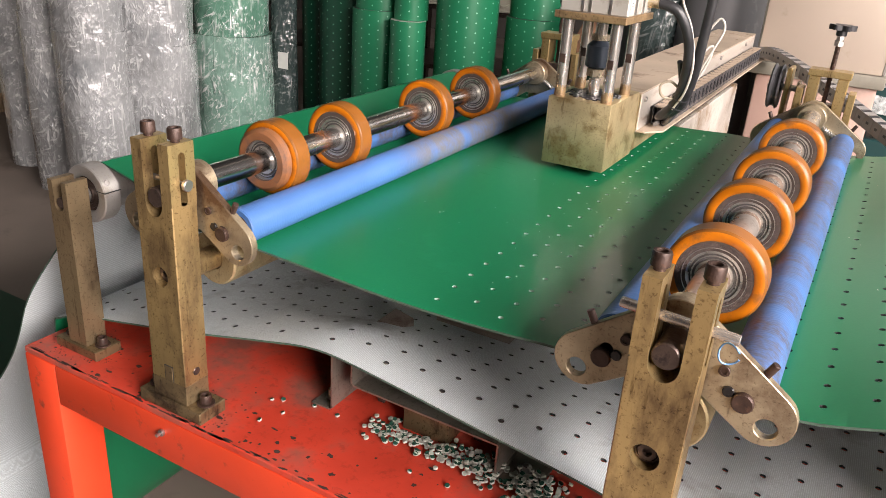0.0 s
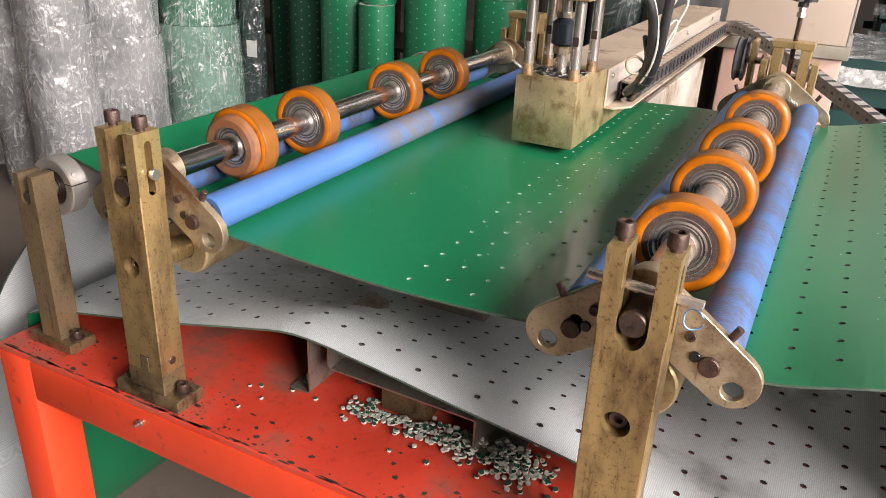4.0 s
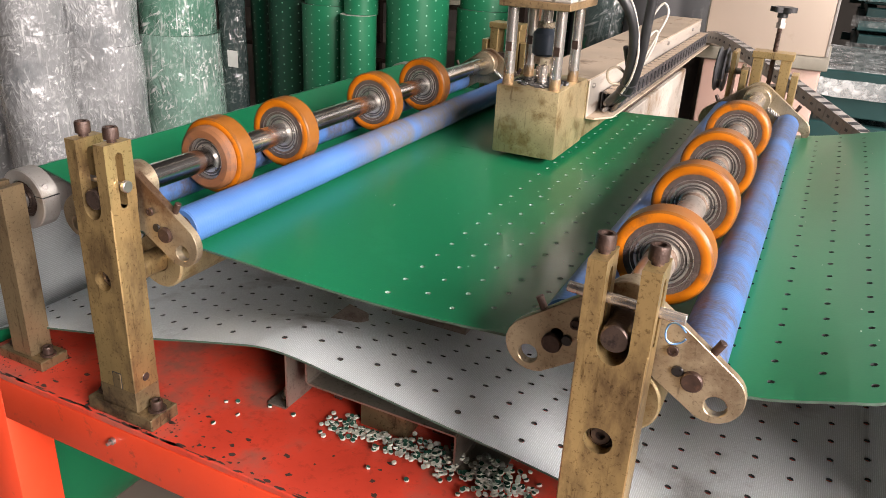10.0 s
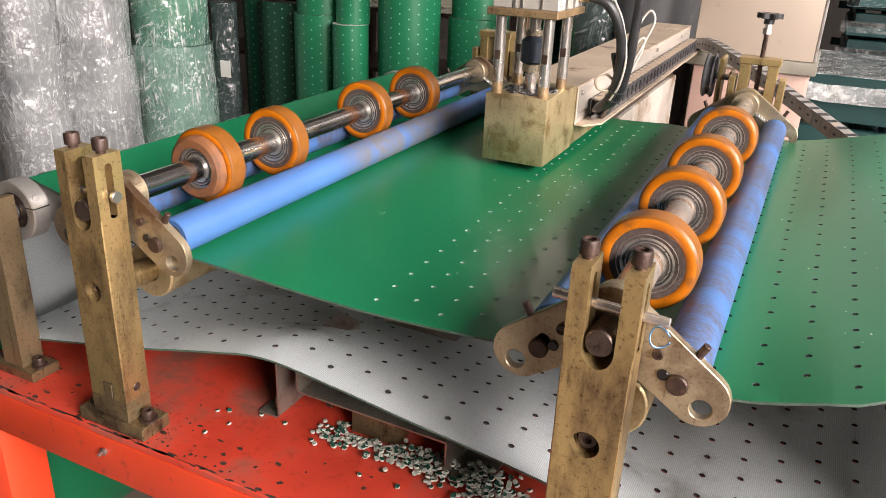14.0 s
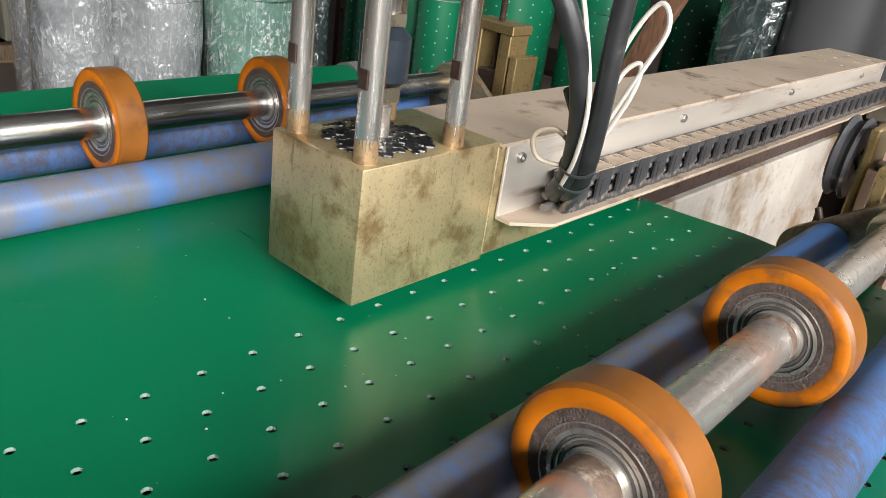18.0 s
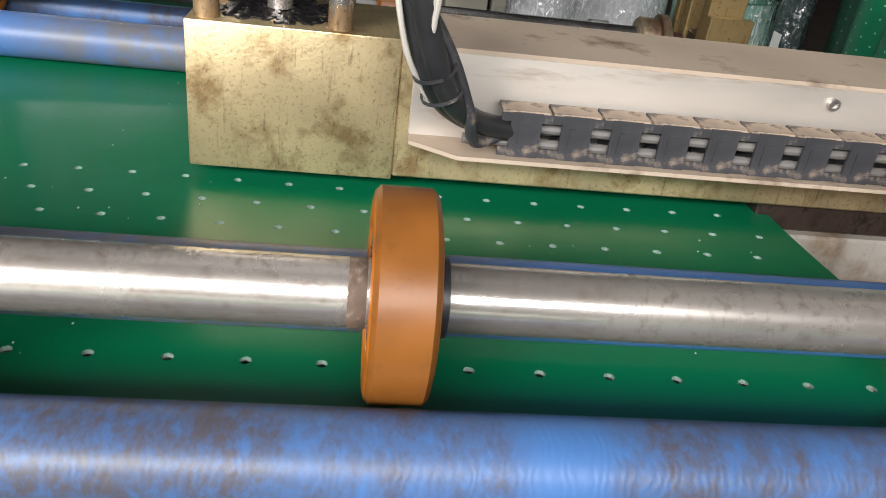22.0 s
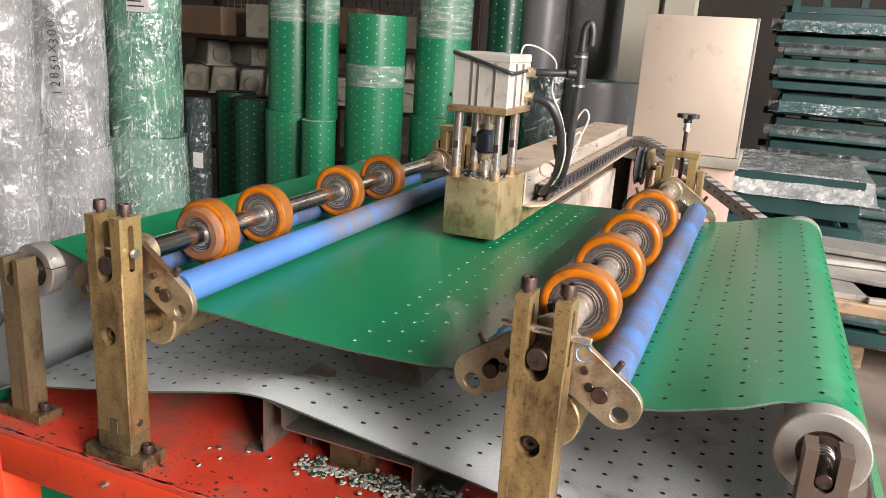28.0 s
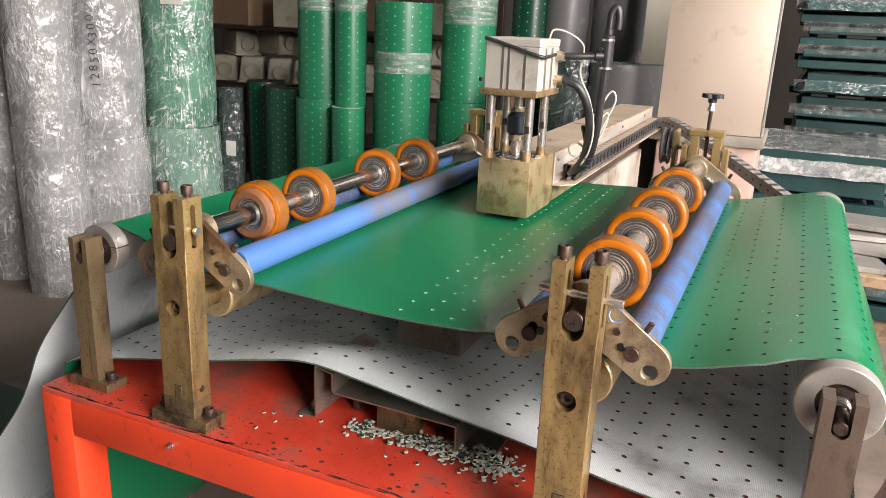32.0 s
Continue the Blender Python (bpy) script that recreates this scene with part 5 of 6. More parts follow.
# hoses and fittings
hose = thing("air_hoses", (HX1 + 0.02, HY + 0.1, 1.3), "black air hoses with brass fittings tied by cable ties", "hoses")
ex = HX1 + 0.004
for z in (1.372, 1.315):
    bm = B()
    lathe(bm, (ex, HY + 0.135, z), (ex + 1, HY + 0.135, z), [(0, 0.0), (0, 0.0135), (0.010, 0.0135), (0.011, 0.011)], 6)
    lathe(bm, (ex + 0.008, HY + 0.135, z), (ex + 1, HY + 0.135, z), [(0, 0.011), (0.010, 0.0125), (0.014, 0.0125), (0.014, 0.0)], 20)
    part("fitting", bm, NICKEL, hose, "nickel brass push-in fitting")
bm = B()
tube(bm, [(ex + 0.02, HY + 0.135, 1.315), (ex + 0.06, HY + 0.14, 1.300), (ex + 0.085, HY + 0.16, 1.245), (ex + 0.085, HY + 0.19, 1.175), (ex + 0.070, HY + 0.215, 1.11), (ex + 0.040, HY + 0.245, 1.075), (ex + 0.022, HY + 0.29, 1.058)], 0.0102, 14, 8)
part("hose", bm, BLACK, hose)
bm = B()
tube(bm, [(ex + 0.115, HY + 0.175, 1.355), (ex + 0.113, HY + 0.178, 1.31), (ex + 0.108, HY + 0.185, 1.25), (ex + 0.100, HY + 0.20, 1.175), (ex + 0.082, HY + 0.225, 1.11), (ex + 0.050, HY + 0.255, 1.075), (ex + 0.026, HY + 0.30, 1.058)], 0.0102, 14, 8)
part("hose", bm, BLACK, hose)
bm = B()
tube(bm, [(ex + 0.02, HY + 0.137, 1.372), (ex + 0.05, HY + 0.145, 1.373), (ex + 0.10, HY + 0.17, 1.376)], 0.0088, 14, 8)
part("hose", bm, BLACK, hose)
valve = part("tee_valve", rod(B(), (ex + 0.115, HY + 0.175, 1.345), (ex + 0.115, HY + 0.175, 1.425), 0.0155, 24), BLACK, hose, "black plastic tee flow valve")
bm = B()
rod(bm, (ex + 0.088, HY + 0.162, 1.376), (ex + 0.112, HY + 0.174, 1.376), 0.013, 20)
part("tee_branch", bm, BLACK, valve)
bm = B()
rod(bm, (ex + 0.115, HY + 0.175, 1.425), (ex + 0.115, HY + 0.175, 1.440), 0.0105, 20)
tube(bm, [(ex + 0.115, HY + 0.175, 1.435), (ex + 0.117, HY + 0.175, 1.475), (ex + 0.128, HY + 0.178, 1.49), (ex + 0.135, HY + 0.18, 1.47), (ex + 0.135, HY + 0.18, 1.44)], 0.0088, 12, 8)
part("tube_elbow", bm, BLACK, valve)
for dz in (-0.016, 0.016):
    part("release_pin", rod(B(), (ex + 0.104, HY + 0.150, 1.376 + dz), (ex + 0.104, HY + 0.172, 1.376 + dz), 0.005, 14), BLACK, valve)
for z, q in ((1.345, 0.0162), (1.412, 0.0162)):
    bm = B()
    lathe(bm, (ex + 0.115, HY + 0.175, z), (ex + 0.115, HY + 0.175, 2), [(0, 0.012), (0, q), (0.005, q), (0.005, 0.012)], 22)
    part("collar", bm, STEEL, valve)
bm = B()
tube(bm, [(HX0 + 0.11, HY + 0.15, 1.40), (HX0 + 0.118, HY + 0.16, 1.432), (ex + 0.02, HY + 0.17, 1.425), (ex + 0.055, HY + 0.18, 1.395), (ex + 0.052, HY + 0.18, 1.33), (ex + 0.085, HY + 0.165, 1.27), (ex + 0.099, HY + 0.176, 1.20), (ex + 0.090, HY + 0.190, 1.14), (ex + 0.066, HY + 0.212, 1.095)], 0.0024, 8, 8)
part("white_tube", bm, HOSE_W, hose, "thin off-white signal cable")
bm = B()
tube(bm, [(ex + 0.095, HY + 0.20, 1.20), (ex + 0.11, HY + 0.21, 1.26), (ex + 0.128, HY + 0.215, 1.29), (ex + 0.140, HY + 0.215, 1.27), (ex + 0.125, HY + 0.21, 1.225), (ex + 0.103, HY + 0.208, 1.17), (ex + 0.086, HY + 0.214, 1.125)], 0.0024, 8, 8)
tube(bm, [(ex + 0.097, HY + 0.20, 1.18), (ex + 0.112, HY + 0.205, 1.225), (ex + 0.125, HY + 0.21, 1.235), (ex + 0.122, HY + 0.21, 1.205), (ex + 0.10, HY + 0.208, 1.15), (ex + 0.082, HY + 0.216, 1.115)], 0.0024, 8, 8)
part("white_tube_loop", bm, HOSE_W, hose)
bm = B()
tube(bm, [(ex + 0.078, HY + 0.215, 1.135), (ex + 0.055, HY + 0.20, 1.155), (ex + 0.038, HY + 0.19, 1.145), (ex + 0.045, HY + 0.195, 1.122), (ex + 0.075, HY + 0.215, 1.118)], 0.0028, 8, 8)
part("tan_tube_loop", bm, material("tan_tube", (0.36, 0.30, 0.22), 0.45, 0, 0.1, 30), hose)
for p, q in (((ex + 0.080, HY + 0.214, 1.125), 0.0188), ((ex + 0.073, HY + 0.223, 1.105), 0.0188)):
    bm = B()
    lathe(bm, Vector(p) - Vector((0.015, -0.025, 0.065)).normalized() * 0.004, p, [(0, q - 0.0015), (0, q), (0.0028, q), (0.0028, q - 0.0015)], 18)
    part("cable_tie", bm, CHAIN, hose, "dark dusty cable tie")
bm = B()
tube(bm, [(HX0 + 0.002, HY - 0.003, 1.410), (HX0 + 0.05, HY - 0.004, 1.398), (HX1 + 0.004, HY - 0.004, 1.374), (HX1 + 0.012, HY + 0.03, 1.372), (HX1 + 0.012, HY + 0.10, 1.376)], 0.0042, 10, 8)
part("sensor_cable", bm, BLACK, hose, "thin black sensor cable across the cylinder")

bm = B()
tube(bm, [(ex + 0.070, HY + 0.185, 1.20), (ex + 0.074, HY + 0.225, 1.14), (ex + 0.068, HY + 0.248, 1.09), (ex + 0.045, HY + 0.262, 1.052), (ex + 0.026, HY + 0.30, 1.060), (ex + 0.024, HY + 0.34, 1.062)], 0.0055, 10, 8)
part("signal_cable", bm, CHAIN, hose, "dusty grey signal cable")

# chip tray under the head
tray = thing("chip_tray", (0.32, HY - 0.39, 0.775), "long open grey sheet steel tray full of punched chips", "tray")
X0, X1, YA, YB, Z0, Z1, t = 0.252, 0.397, HY - 0.39, HY + 0.07, 0.775, 0.838, 0.002
part("tray_floor", box(B(), X0, X1, YA, YB, Z0, Z0 + t), SHEET_STEEL, tray)
part("side_wall", box(B(), X0, X0 + t, YA, YB, Z0 + t, Z1, 0.0005), SHEET_STEEL, tray)
part("side_wall", box(B(), X1 - t, X1, YA, YB, Z0 + t, Z1, 0.0005), SHEET_STEEL, tray)
part("front_wall", box(B(), X0 + t, X1 - t, YA, YA + t, Z0 + t, Z1 - 0.0005, 0.0005), SHEET_STEEL, tray)
part("hanger_plate", box(B(), X0 + 0.004, X1 + 0.02, YA + 0.30, YA + 0.304, Z1 - 0.01, 0.955, 0.001), SHEET_STEEL, tray, "bolted steel hanger plate")


def in_tray():
    u, v = rnd.random(), rnd.random()
    x, y = X0 + 0.012 + (X1 - X0 - 0.024) * u, YA + 0.045 + (YB - YA - 0.06) * v ** 0.8
    return Vector((x, y, Z0 + 0.008 + 0.042 * smoothstep(0, 0.5, v) + rnd.uniform(-0.004, 0.005))), 0.9


tc_ = tagged(chips("tray_chips", 1100, in_tray, None, 0.0048), "heap of green and white punched chips in the tray", "chips", "", "stuff")
part("heap_base", box(B(), X0 + 0.004, X1 - 0.004, YA + 0.09, YB - 0.004, Z0 + t, Z0 + 0.038, 0.004), CONFETTI_G, tray)

# fixed guide beam under the arm
gb = thing("guide_beam", (0.33, 1.9, 0.7), "scratched white painted steel guide beam with rust", "machine beam")
part("web", box(B(), 0.272, 0.392, 1.335, 2.30, TOP, 0.955, 0.003), WHITE_RUST, gb)
part("slide_rail", box(B(), 0.285, 0.380, 1.34, 2.30, 0.955, 0.986, 0.002), DARK_STEEL, gb)


# ---- the store behind the machine ----
def roll(x, y, r, z0, z1, mat, name, label, group="", cap=None, seg=40, wav=0.0, core=0.35):
    """Standing roll of belt stock: outer skin with metre-true surface coordinates, rim and hollow core."""
    t = thing(name, (x, y, z0), label, "roll", group)
    me = bpy.data.meshes.new("skin")
    nz = max(2, int((z1 - z0) / 0.06))
    V, F, UV = [], [], []
    for k in range(nz + 1):
        z = z0 + (z1 - z0) * k / nz
        for i in range(seg):
            a = 2 * math.pi * i / seg
            q = r * (1 + wav * (noise.noise(Vector((math.cos(a) * 1.6 + x * 3, math.sin(a) * 1.6 + y * 3, z * 3.0)))))
            V.append((x + q * math.cos(a), y + q * math.sin(a), z))
    for k in range(nz):
        for i in range(seg):
            j = (i + 1) % seg
            F.append((k * seg + i, k * seg + j, (k + 1) * seg + j, (k + 1) * seg + i))
            u0, u1 = r * 2 * math.pi * i / seg, r * 2 * math.pi * (i + 1) / seg
            v0, v1 = (z1 - z0) * k / nz, (z1 - z0) * (k + 1) / nz
            UV += [(u0, v0), (u1, v0), (u1, v1), (u0, v1)]
    me.from_pydata(V, [], F)
    lay = me.uv_layers.new(name="UVMap")
    lay.data.foreach_set("uv", [c for p in UV for c in p])
    me.materials.append(mat)
    me.shade_smooth()
    sk = new("skin", me)
    sk.parent = t
    sk.matrix_parent_inverse = t.matrix_world.inverted()
    bm = B()
    lathe(bm, (x, y, z1), (x, y, z1 + 1), [(-0.002, r * 0.999), (0.0, r * 0.97), (-0.003, r * 0.9), (0, r * 0.8), (-0.004, r * 0.6), (0, r * core), (-0.25, r * core), (-0.25, 0)], seg)
    part("wound_end", bm, cap or BELT_SIDE, t, "pale wound roll end")
    return t


grp = "film wrapped rolls"
roll(-2.28, 2.48, 0.220, 0.0, 0.80, FILM_MILK, "wrapped_roll", "standing green belt roll in torn crinkled stretch film", grp, FILM_GREEN, 40, 0.05)
roll(-2.28, 2.48, 0.203, 0.80, 2.2, FILM_GREEN, "wrapped_roll", "standing green belt roll in clear wrinkled stretch film", grp, FILM_GREEN, 40, 0.05)
for x, y, r, s in ((-2.38, 2.04, 0.205, 0.78), (-2.42, 1.70, 0.165, 0.86), (-2.80, 1.74, 0.125, 0.9), (-3.27, 1.90, 0.13, 0.8), (-2.95, 2.2, 0.2, 0.8)):
    roll(x, y, r, 0.0, s, FILM_GREY, "wrapped_roll", "grey belt roll wrapped in shiny crinkled film", grp, FILM_GREY, 40, 0.07)
    roll(x, y, r * 0.95, s, 2.25, FILM_GREY, "wrapped_roll", "tall grey belt roll wrapped in shiny crinkled film", grp, FILM_GREY, 40, 0.06)
roll(-2.12, 2.72, 0.075, 0.0, 1.00, FILM_DARK, "wrapped_roll", "slim dark roll in film with a paper label", grp, FILM_DARK, 28, 0.08)
lab = thing("paper_label", (-2.06, 2.65, 0.66), "small white paper label on the wrapped roll", "label")
part("sheet", box(B(), -2.10, -2.03, 2.644, 2.6455, 0.61, 0.70), PAPER, lab)
lab = thing("paper_label", (-2.15, 2.29, 1.6), "white paper label on the film wrapped green roll", "label")
part("sheet", box(B(), -2.20, -2.05, 2.285, 2.2865, 1.46, 1.62), PAPER, lab)
for i in range(5):
    part("print_bar", box(B(), -2.19, -2.08 - 0.02 * (i % 2), 2.2835, 2.285, 1.485 + 0.025 * i, 1.492 + 0.025 * i), INK, lab)
mark = thing("pen_marking", (-2.2, 1.88, 1.3), "black pen marking on the film of a roll", "marking")
nd = Vector((0.59, -0.807, 0))
for k, glyph in enumerate("12850X300"):
    cu = bpy.data.curves.new("pen_text", "FONT")
    cu.body, cu.size, cu.extrude, cu.offset = glyph, 0.060, 0.0004, -0.0010
    tmp = new("pen_text", cu)
    bpy.context.view_layer.update()
    pen = bpy.data.meshes.new_from_object(tmp)
    bpy.data.objects.remove(tmp)
    pen.materials.append(INK)
    tm = Matrix((Vector((0, 0, 1)), Vector((-0.807, -0.59, 0)), nd)).transposed().to_4x4()
    tm.translation = Vector((-2.38, 2.04, 1.045 + 0.040 * k)) + nd * 0.207 + Vector((0.807, 0.59, 0)) * (0.02 - 0.004 * (k % 3))
    pen.transform(tm)
    pt = new("pen_stroke", pen)
    pt.parent = mark
    pt.matrix_parent_inverse = mark.matrix_world.inverted()

grp = "green perforated rolls"
roll(-2.08, 3.02, 0.12, 0.0, 1.03, ROLL_GREEN_DARK, "belt_roll", "short dark green perforated belt roll", grp, DARK_STEEL)
roll(-1.80, 2.94, 0.19, 0.0, 1.02, ROLL_GREEN_DARK, "belt_roll", "short dark green perforated belt roll", grp, DARK_STEEL)
roll(-1.50, 2.76, 0.145, 0.0, 0.99, ROLL_GREEN, "belt_roll", "green belt roll standing under another", grp)
roll(-1.50, 2.77, 0.135, 0.99, 2.3, ROLL_GREEN, "belt_roll", "tall green perforated belt roll with film at the top", grp)
roll(-1.265, 2.66, 0.090, 0.0, 0.965, ROLL_GREEN, "belt_roll", "slim green belt roll with a pale rim", grp, CONFETTI_W)
roll(-1.275, 2.70, 0.085, 0.965, 2.3, ROLL_GREEN, "belt_roll", "slim green perforated belt roll", grp)
roll(-1.01, 2.80, 0.155, 0.0, 1.52, ROLL_GREEN, "belt_roll", "tall green perforated belt roll with a film band", grp)
roll(-0.70, 2.95, 0.150, 0.0, 1.02, ROLL_GREEN, "belt_roll", "green belt roll standing under another", grp)
roll(-0.70, 2.97, 0.145, 1.02, 2.3, ROLL_GREEN, "belt_roll", "green perforated belt roll with film at the top", grp)
roll(-0.40, 3.10, 0.10, 0.0, 2.2, ROLL_GREEN_DARK, "belt_roll", "narrow dark green belt roll", grp)
grp = "grey rolls behind"
GREYROLL = material("dull_grey_roll", (0.12, 0.12, 0.125), 0.4, 0, 0.12, 3, (0.28, 0.27, 0.27), 0.2, 5, 0.05, 100)
roll(-0.22, 3.15, 0.12, 0.0, 2.2, GREYROLL, "grey_roll", "standing grey belt roll, dull surface", grp)
roll(0.05, 3.2, 0.14, 0.0, 2.2, GREYROLL, "grey_roll", "standing grey belt roll, dull surface", grp)
roll(-0.05, 2.75, 0.12, 0.0, 1.30, FILM_DARK, "wrapped_roll", "dark roll wrapped in glossy film", grp, FILM_DARK, 32, 0.05)
roll(0.20, 2.75, 0.17, 0.0, 1.28, GREYROLL, "grey_roll", "short dark grey belt roll", grp)
fb = thing("film_band", (-1.01, 2.80, 1.22), "band of clear film round the green roll", "film")
bm = B()
lathe(bm, (-1.01, 2.80, 1.16), (-1.01, 2.80, 2), [(0, 0.1565), (0.02, 0.1575), (0.09, 0.1570), (0.11, 0.1562)], 48)
part("band", bm, WRAP_BAND, fb)
for x, y, r, z in ((-1.50, 2.77, 0.136, 1.46), (-1.275, 2.70, 0.086, 1.46), (-0.70, 2.97, 0.146, 1.42)):
    fb = thing("film_band", (x, y, z), "clear film wrapped round the top of a green roll", "film", "film wraps on green rolls")
    bm = B()
    lathe(bm, (x, y, z), (x, y, 5), [(0, r), (0.01, r + 0.002), (0.6, r + 0.003)], 40)
    part("band", bm, WRAP_BAND, fb)

# steel panel standing on a pink box, pillar and gap beside it
cab = thing("painted_box", (0.63, 2.6, 0), "dusty pink painted box with a pale top edge", "box")
part("body", box(B(), 0.43, 0.84, 2.42, 2.80, 0.0, 0.985, 0.01, 2), PINK, cab)
part("top_edge", box(B(), 0.40, 0.86, 2.40, 2.82, 0.985, 1.03, 0.006, 2), PLASTER, cab)
pan = thing("sheet_panel", (0.63, 2.45, 1.03), "cream stainless sheet panel leaning upright with worn edges", "panel")
bm = B()
box(bm, 0.422, 0.842, 2.42, 2.434, 1.032, 1.576, 0.003, 2)
part("sheet", bm, CREAM, pan)
part("fold", box(B(), 0.842, 0.852, 2.418, 2.46, 1.034, 1.578, 0.002), ALU, pan)
slab("column", 0.245, 0.40, 2.86, 3.10, 0, 5.2, PLASTER, "grey green plastered concrete column", "column")
slab("column_face", 0.43, 0.56, 2.84, 3.0, 0, 5.2, PLASTER, "grey plastered pier beside a dark gap", "column")


# wrapped stacks of teal steel frames
def frame_stack(x, y, w, d, z0, n, h, wrap, film=None):
    s = thing("frame_stack", (x, y, z0), "stack of dark teal painted steel frames under clear film", "frames", "stacks of teal frames")
    for i in range(n):
        z = z0 + i * h
        o = rnd.uniform(-0.03, 0.03)
        bm = B()
        for yy in (y, y + d - 0.05):
            box(bm, x + o, x + o + w, yy, yy + 0.05, z, z + h * 0.72, 0.004)
        for k in range(4):
            xx = x + o + (w - 0.05) * k / 3
            box(bm, xx, xx + 0.05, y + 0.05, y + d - 0.05, z + h * 0.05, z + h * 0.62, 0.004)
        part("steel_frame", bm, TEAL, s)
        if wrap and n > 4 and i % 2 == 1:
            bm = B()
            bmesh.ops.create_grid(bm, x_segments=30, y_segments=5, size=0.5)
            for v in bm.verts:
                px, pz = v.co.x * (w + 0.06), v.co.y * h * 0.8
                v.co = Vector((x + o + w / 2 + px, y - 0.012 + 0.012 * noise.noise(Vector((px * 13, pz * 20, z))), z + h * 0.7 + pz))
            bmesh.ops.solidify(bm, geom=bm.faces[:], thickness=0.001)
            part("film_skirt", bm, WRAP_SHEET, s, "shiny crinkled clear film")
    if wrap:
        bm = B()
        bmesh.ops.create_grid(bm, x_segments=26, y_segments=12, size=0.5)
        for v in bm.verts:
            px, py = v.co.x * (w + 0.10), v.co.y * (d + 0.1)
            e = max(abs(v.co.x), abs(v.co.y)) * 2
            v.co = Vector((x + w / 2 + px, y + d / 2 + py, z0 + n * h - h * 0.25 + 0.012 * noise.noise(Vector((px * 7, py * 7, x))) - (0.10 if e > 0.93 else 0.0)))
        bmesh.ops.solidify(bm, geom=bm.faces[:], thickness=0.003)
        part("film", bm, film or FILM_TEAL, s, "crinkled clear film")
    return s


def pallet(x, y, w, d, label="worn wooden pallet on the floor", group="wooden pallets", yaw=0):
    p = thing("pallet", (x, y, 0), label, "pallet", group)
    for k in range(3):
        xx = x + (w - 0.09) * k / 2
        part("bearer", box(B(), xx, xx + 0.09, y, y + d, 0.02, 0.11, 0.004), WOOD, p)
        part("bottom_board", box(B(), xx, xx + 0.09, y, y + d, 0.0, 0.02, 0.002), WOOD, p)
    n = 7
    for k in range(n):
        yy = y + (d - 0.1) * k / (n - 1)
        part("board", box(B(), x, x + w, yy, yy + 0.1, 0.11, 0.132, 0.003), WOOD, p)
    return p


pallet(0.95, 3.1, 1.1, 1.2)
frame_stack(0.92, 3.05, 0.95, 1.1, 0.132, 5, 0.096, True)
frame_stack(0.79, 3.0, 0.62, 0.85, 0.612, 3, 0.11, True, FILM_PALE)
frame_stack(0.98, 3.9, 1.3, 1.0, 0.0, 19, 0.0663, True)
frame_stack(0.93, 3.86, 1.3, 1.0, 1.265, 7, 0.061, True)
frame_stack(2.4, 3.3, 1.4, 1.1, 0.0, 7, 0.12, True)
rack = thing("steel_rack", (1.0, 4.8, 0), "dark teal welded steel racks standing in the store", "rack")
for i in range(9):
    x = 0.95 + 0.22 * i + rnd.uniform(-0.05, 0.05)
    part("upright", box(B(), x, x + 0.05, 4.8 + 0.1 * (i % 3), 4.85 + 0.1 * (i % 3), 0, 2.4, 0.003), TEAL, rack)
for i in range(10):
    z = 0.4 + 0.22 * i
    part("crossbar", box(B(), 0.9, 3.1, 4.86, 4.90, z, z + 0.045, 0.003), TEAL, rack)

# low metal parts and cloth beside the far end
tb = thing("steel_plates", (1.2, 1.9, 0.7), "pile of pale grey steel plates on a low bench", "plates")
part("bench_top", box(B(), 0.98, 1.75, 1.75, 2.45, 0.66, 0.70, 0.005), WOOD, tb)
for x in (1.0, 1.65):
    for y in (1.78, 2.36):
        part("bench_leg", box(B(), x, x + 0.07, y, y + 0.07, 0, 0.66, 0.004), WOOD, tb)
for i, (x, y, w, d, z, a) in enumerate(((1.00, 1.78, 0.40, 0.22, 0.70, 4), (1.18, 1.92, 0.42, 0.2, 0.722, -8), (1.02, 2.05, 0.45, 0.25, 0.744, 6), (1.30, 1.80, 0.36, 0.2, 0.70, 12), (1.15, 2.1, 0.5, 0.2, 0.77, -4))):
    bm = box(B(), -w / 2, w / 2, -d / 2, d / 2, 0, 0.02, 0.003)
    bmesh.ops.transform(bm, matrix=pose(x + w / 2, y + d / 2, z, 0, 0, a), verts=bm.verts)
    part("plate", bm, ALU, tb)
cl = thing("cloth", (0.9, 1.52, 0.75), "crumpled magenta cloth lying beyond the belt", "cloth")
bm = B()
bmesh.ops.create_grid(bm, x_segments=20, y_segments=14, size=0.5)
for v in bm.verts:
    px, py = v.co.x * 0.075, v.co.y * 0.06
    v.co = Vector((0.905 + px, 1.475 + py, 0.948 + 0.012 * noise.noise(Vector((px * 24, py * 24, 3))) + 0.008 * math.exp(-((px / 0.05) ** 2 + (py / 0.03) ** 2))))
bmesh.ops.solidify(bm, geom=bm.faces[:], thickness=0.002)
part("fabric", bm, MAGENTA, cl)
bx = thing("cloth_stand", (0.94, 1.47, 0.70), "small steel ledge holding the cloth", "ledge")
part("ledge", box(B(), 0.87, 0.945, 1.44, 1.50, TOP, 0.936, 0.003), BRASS, bx)

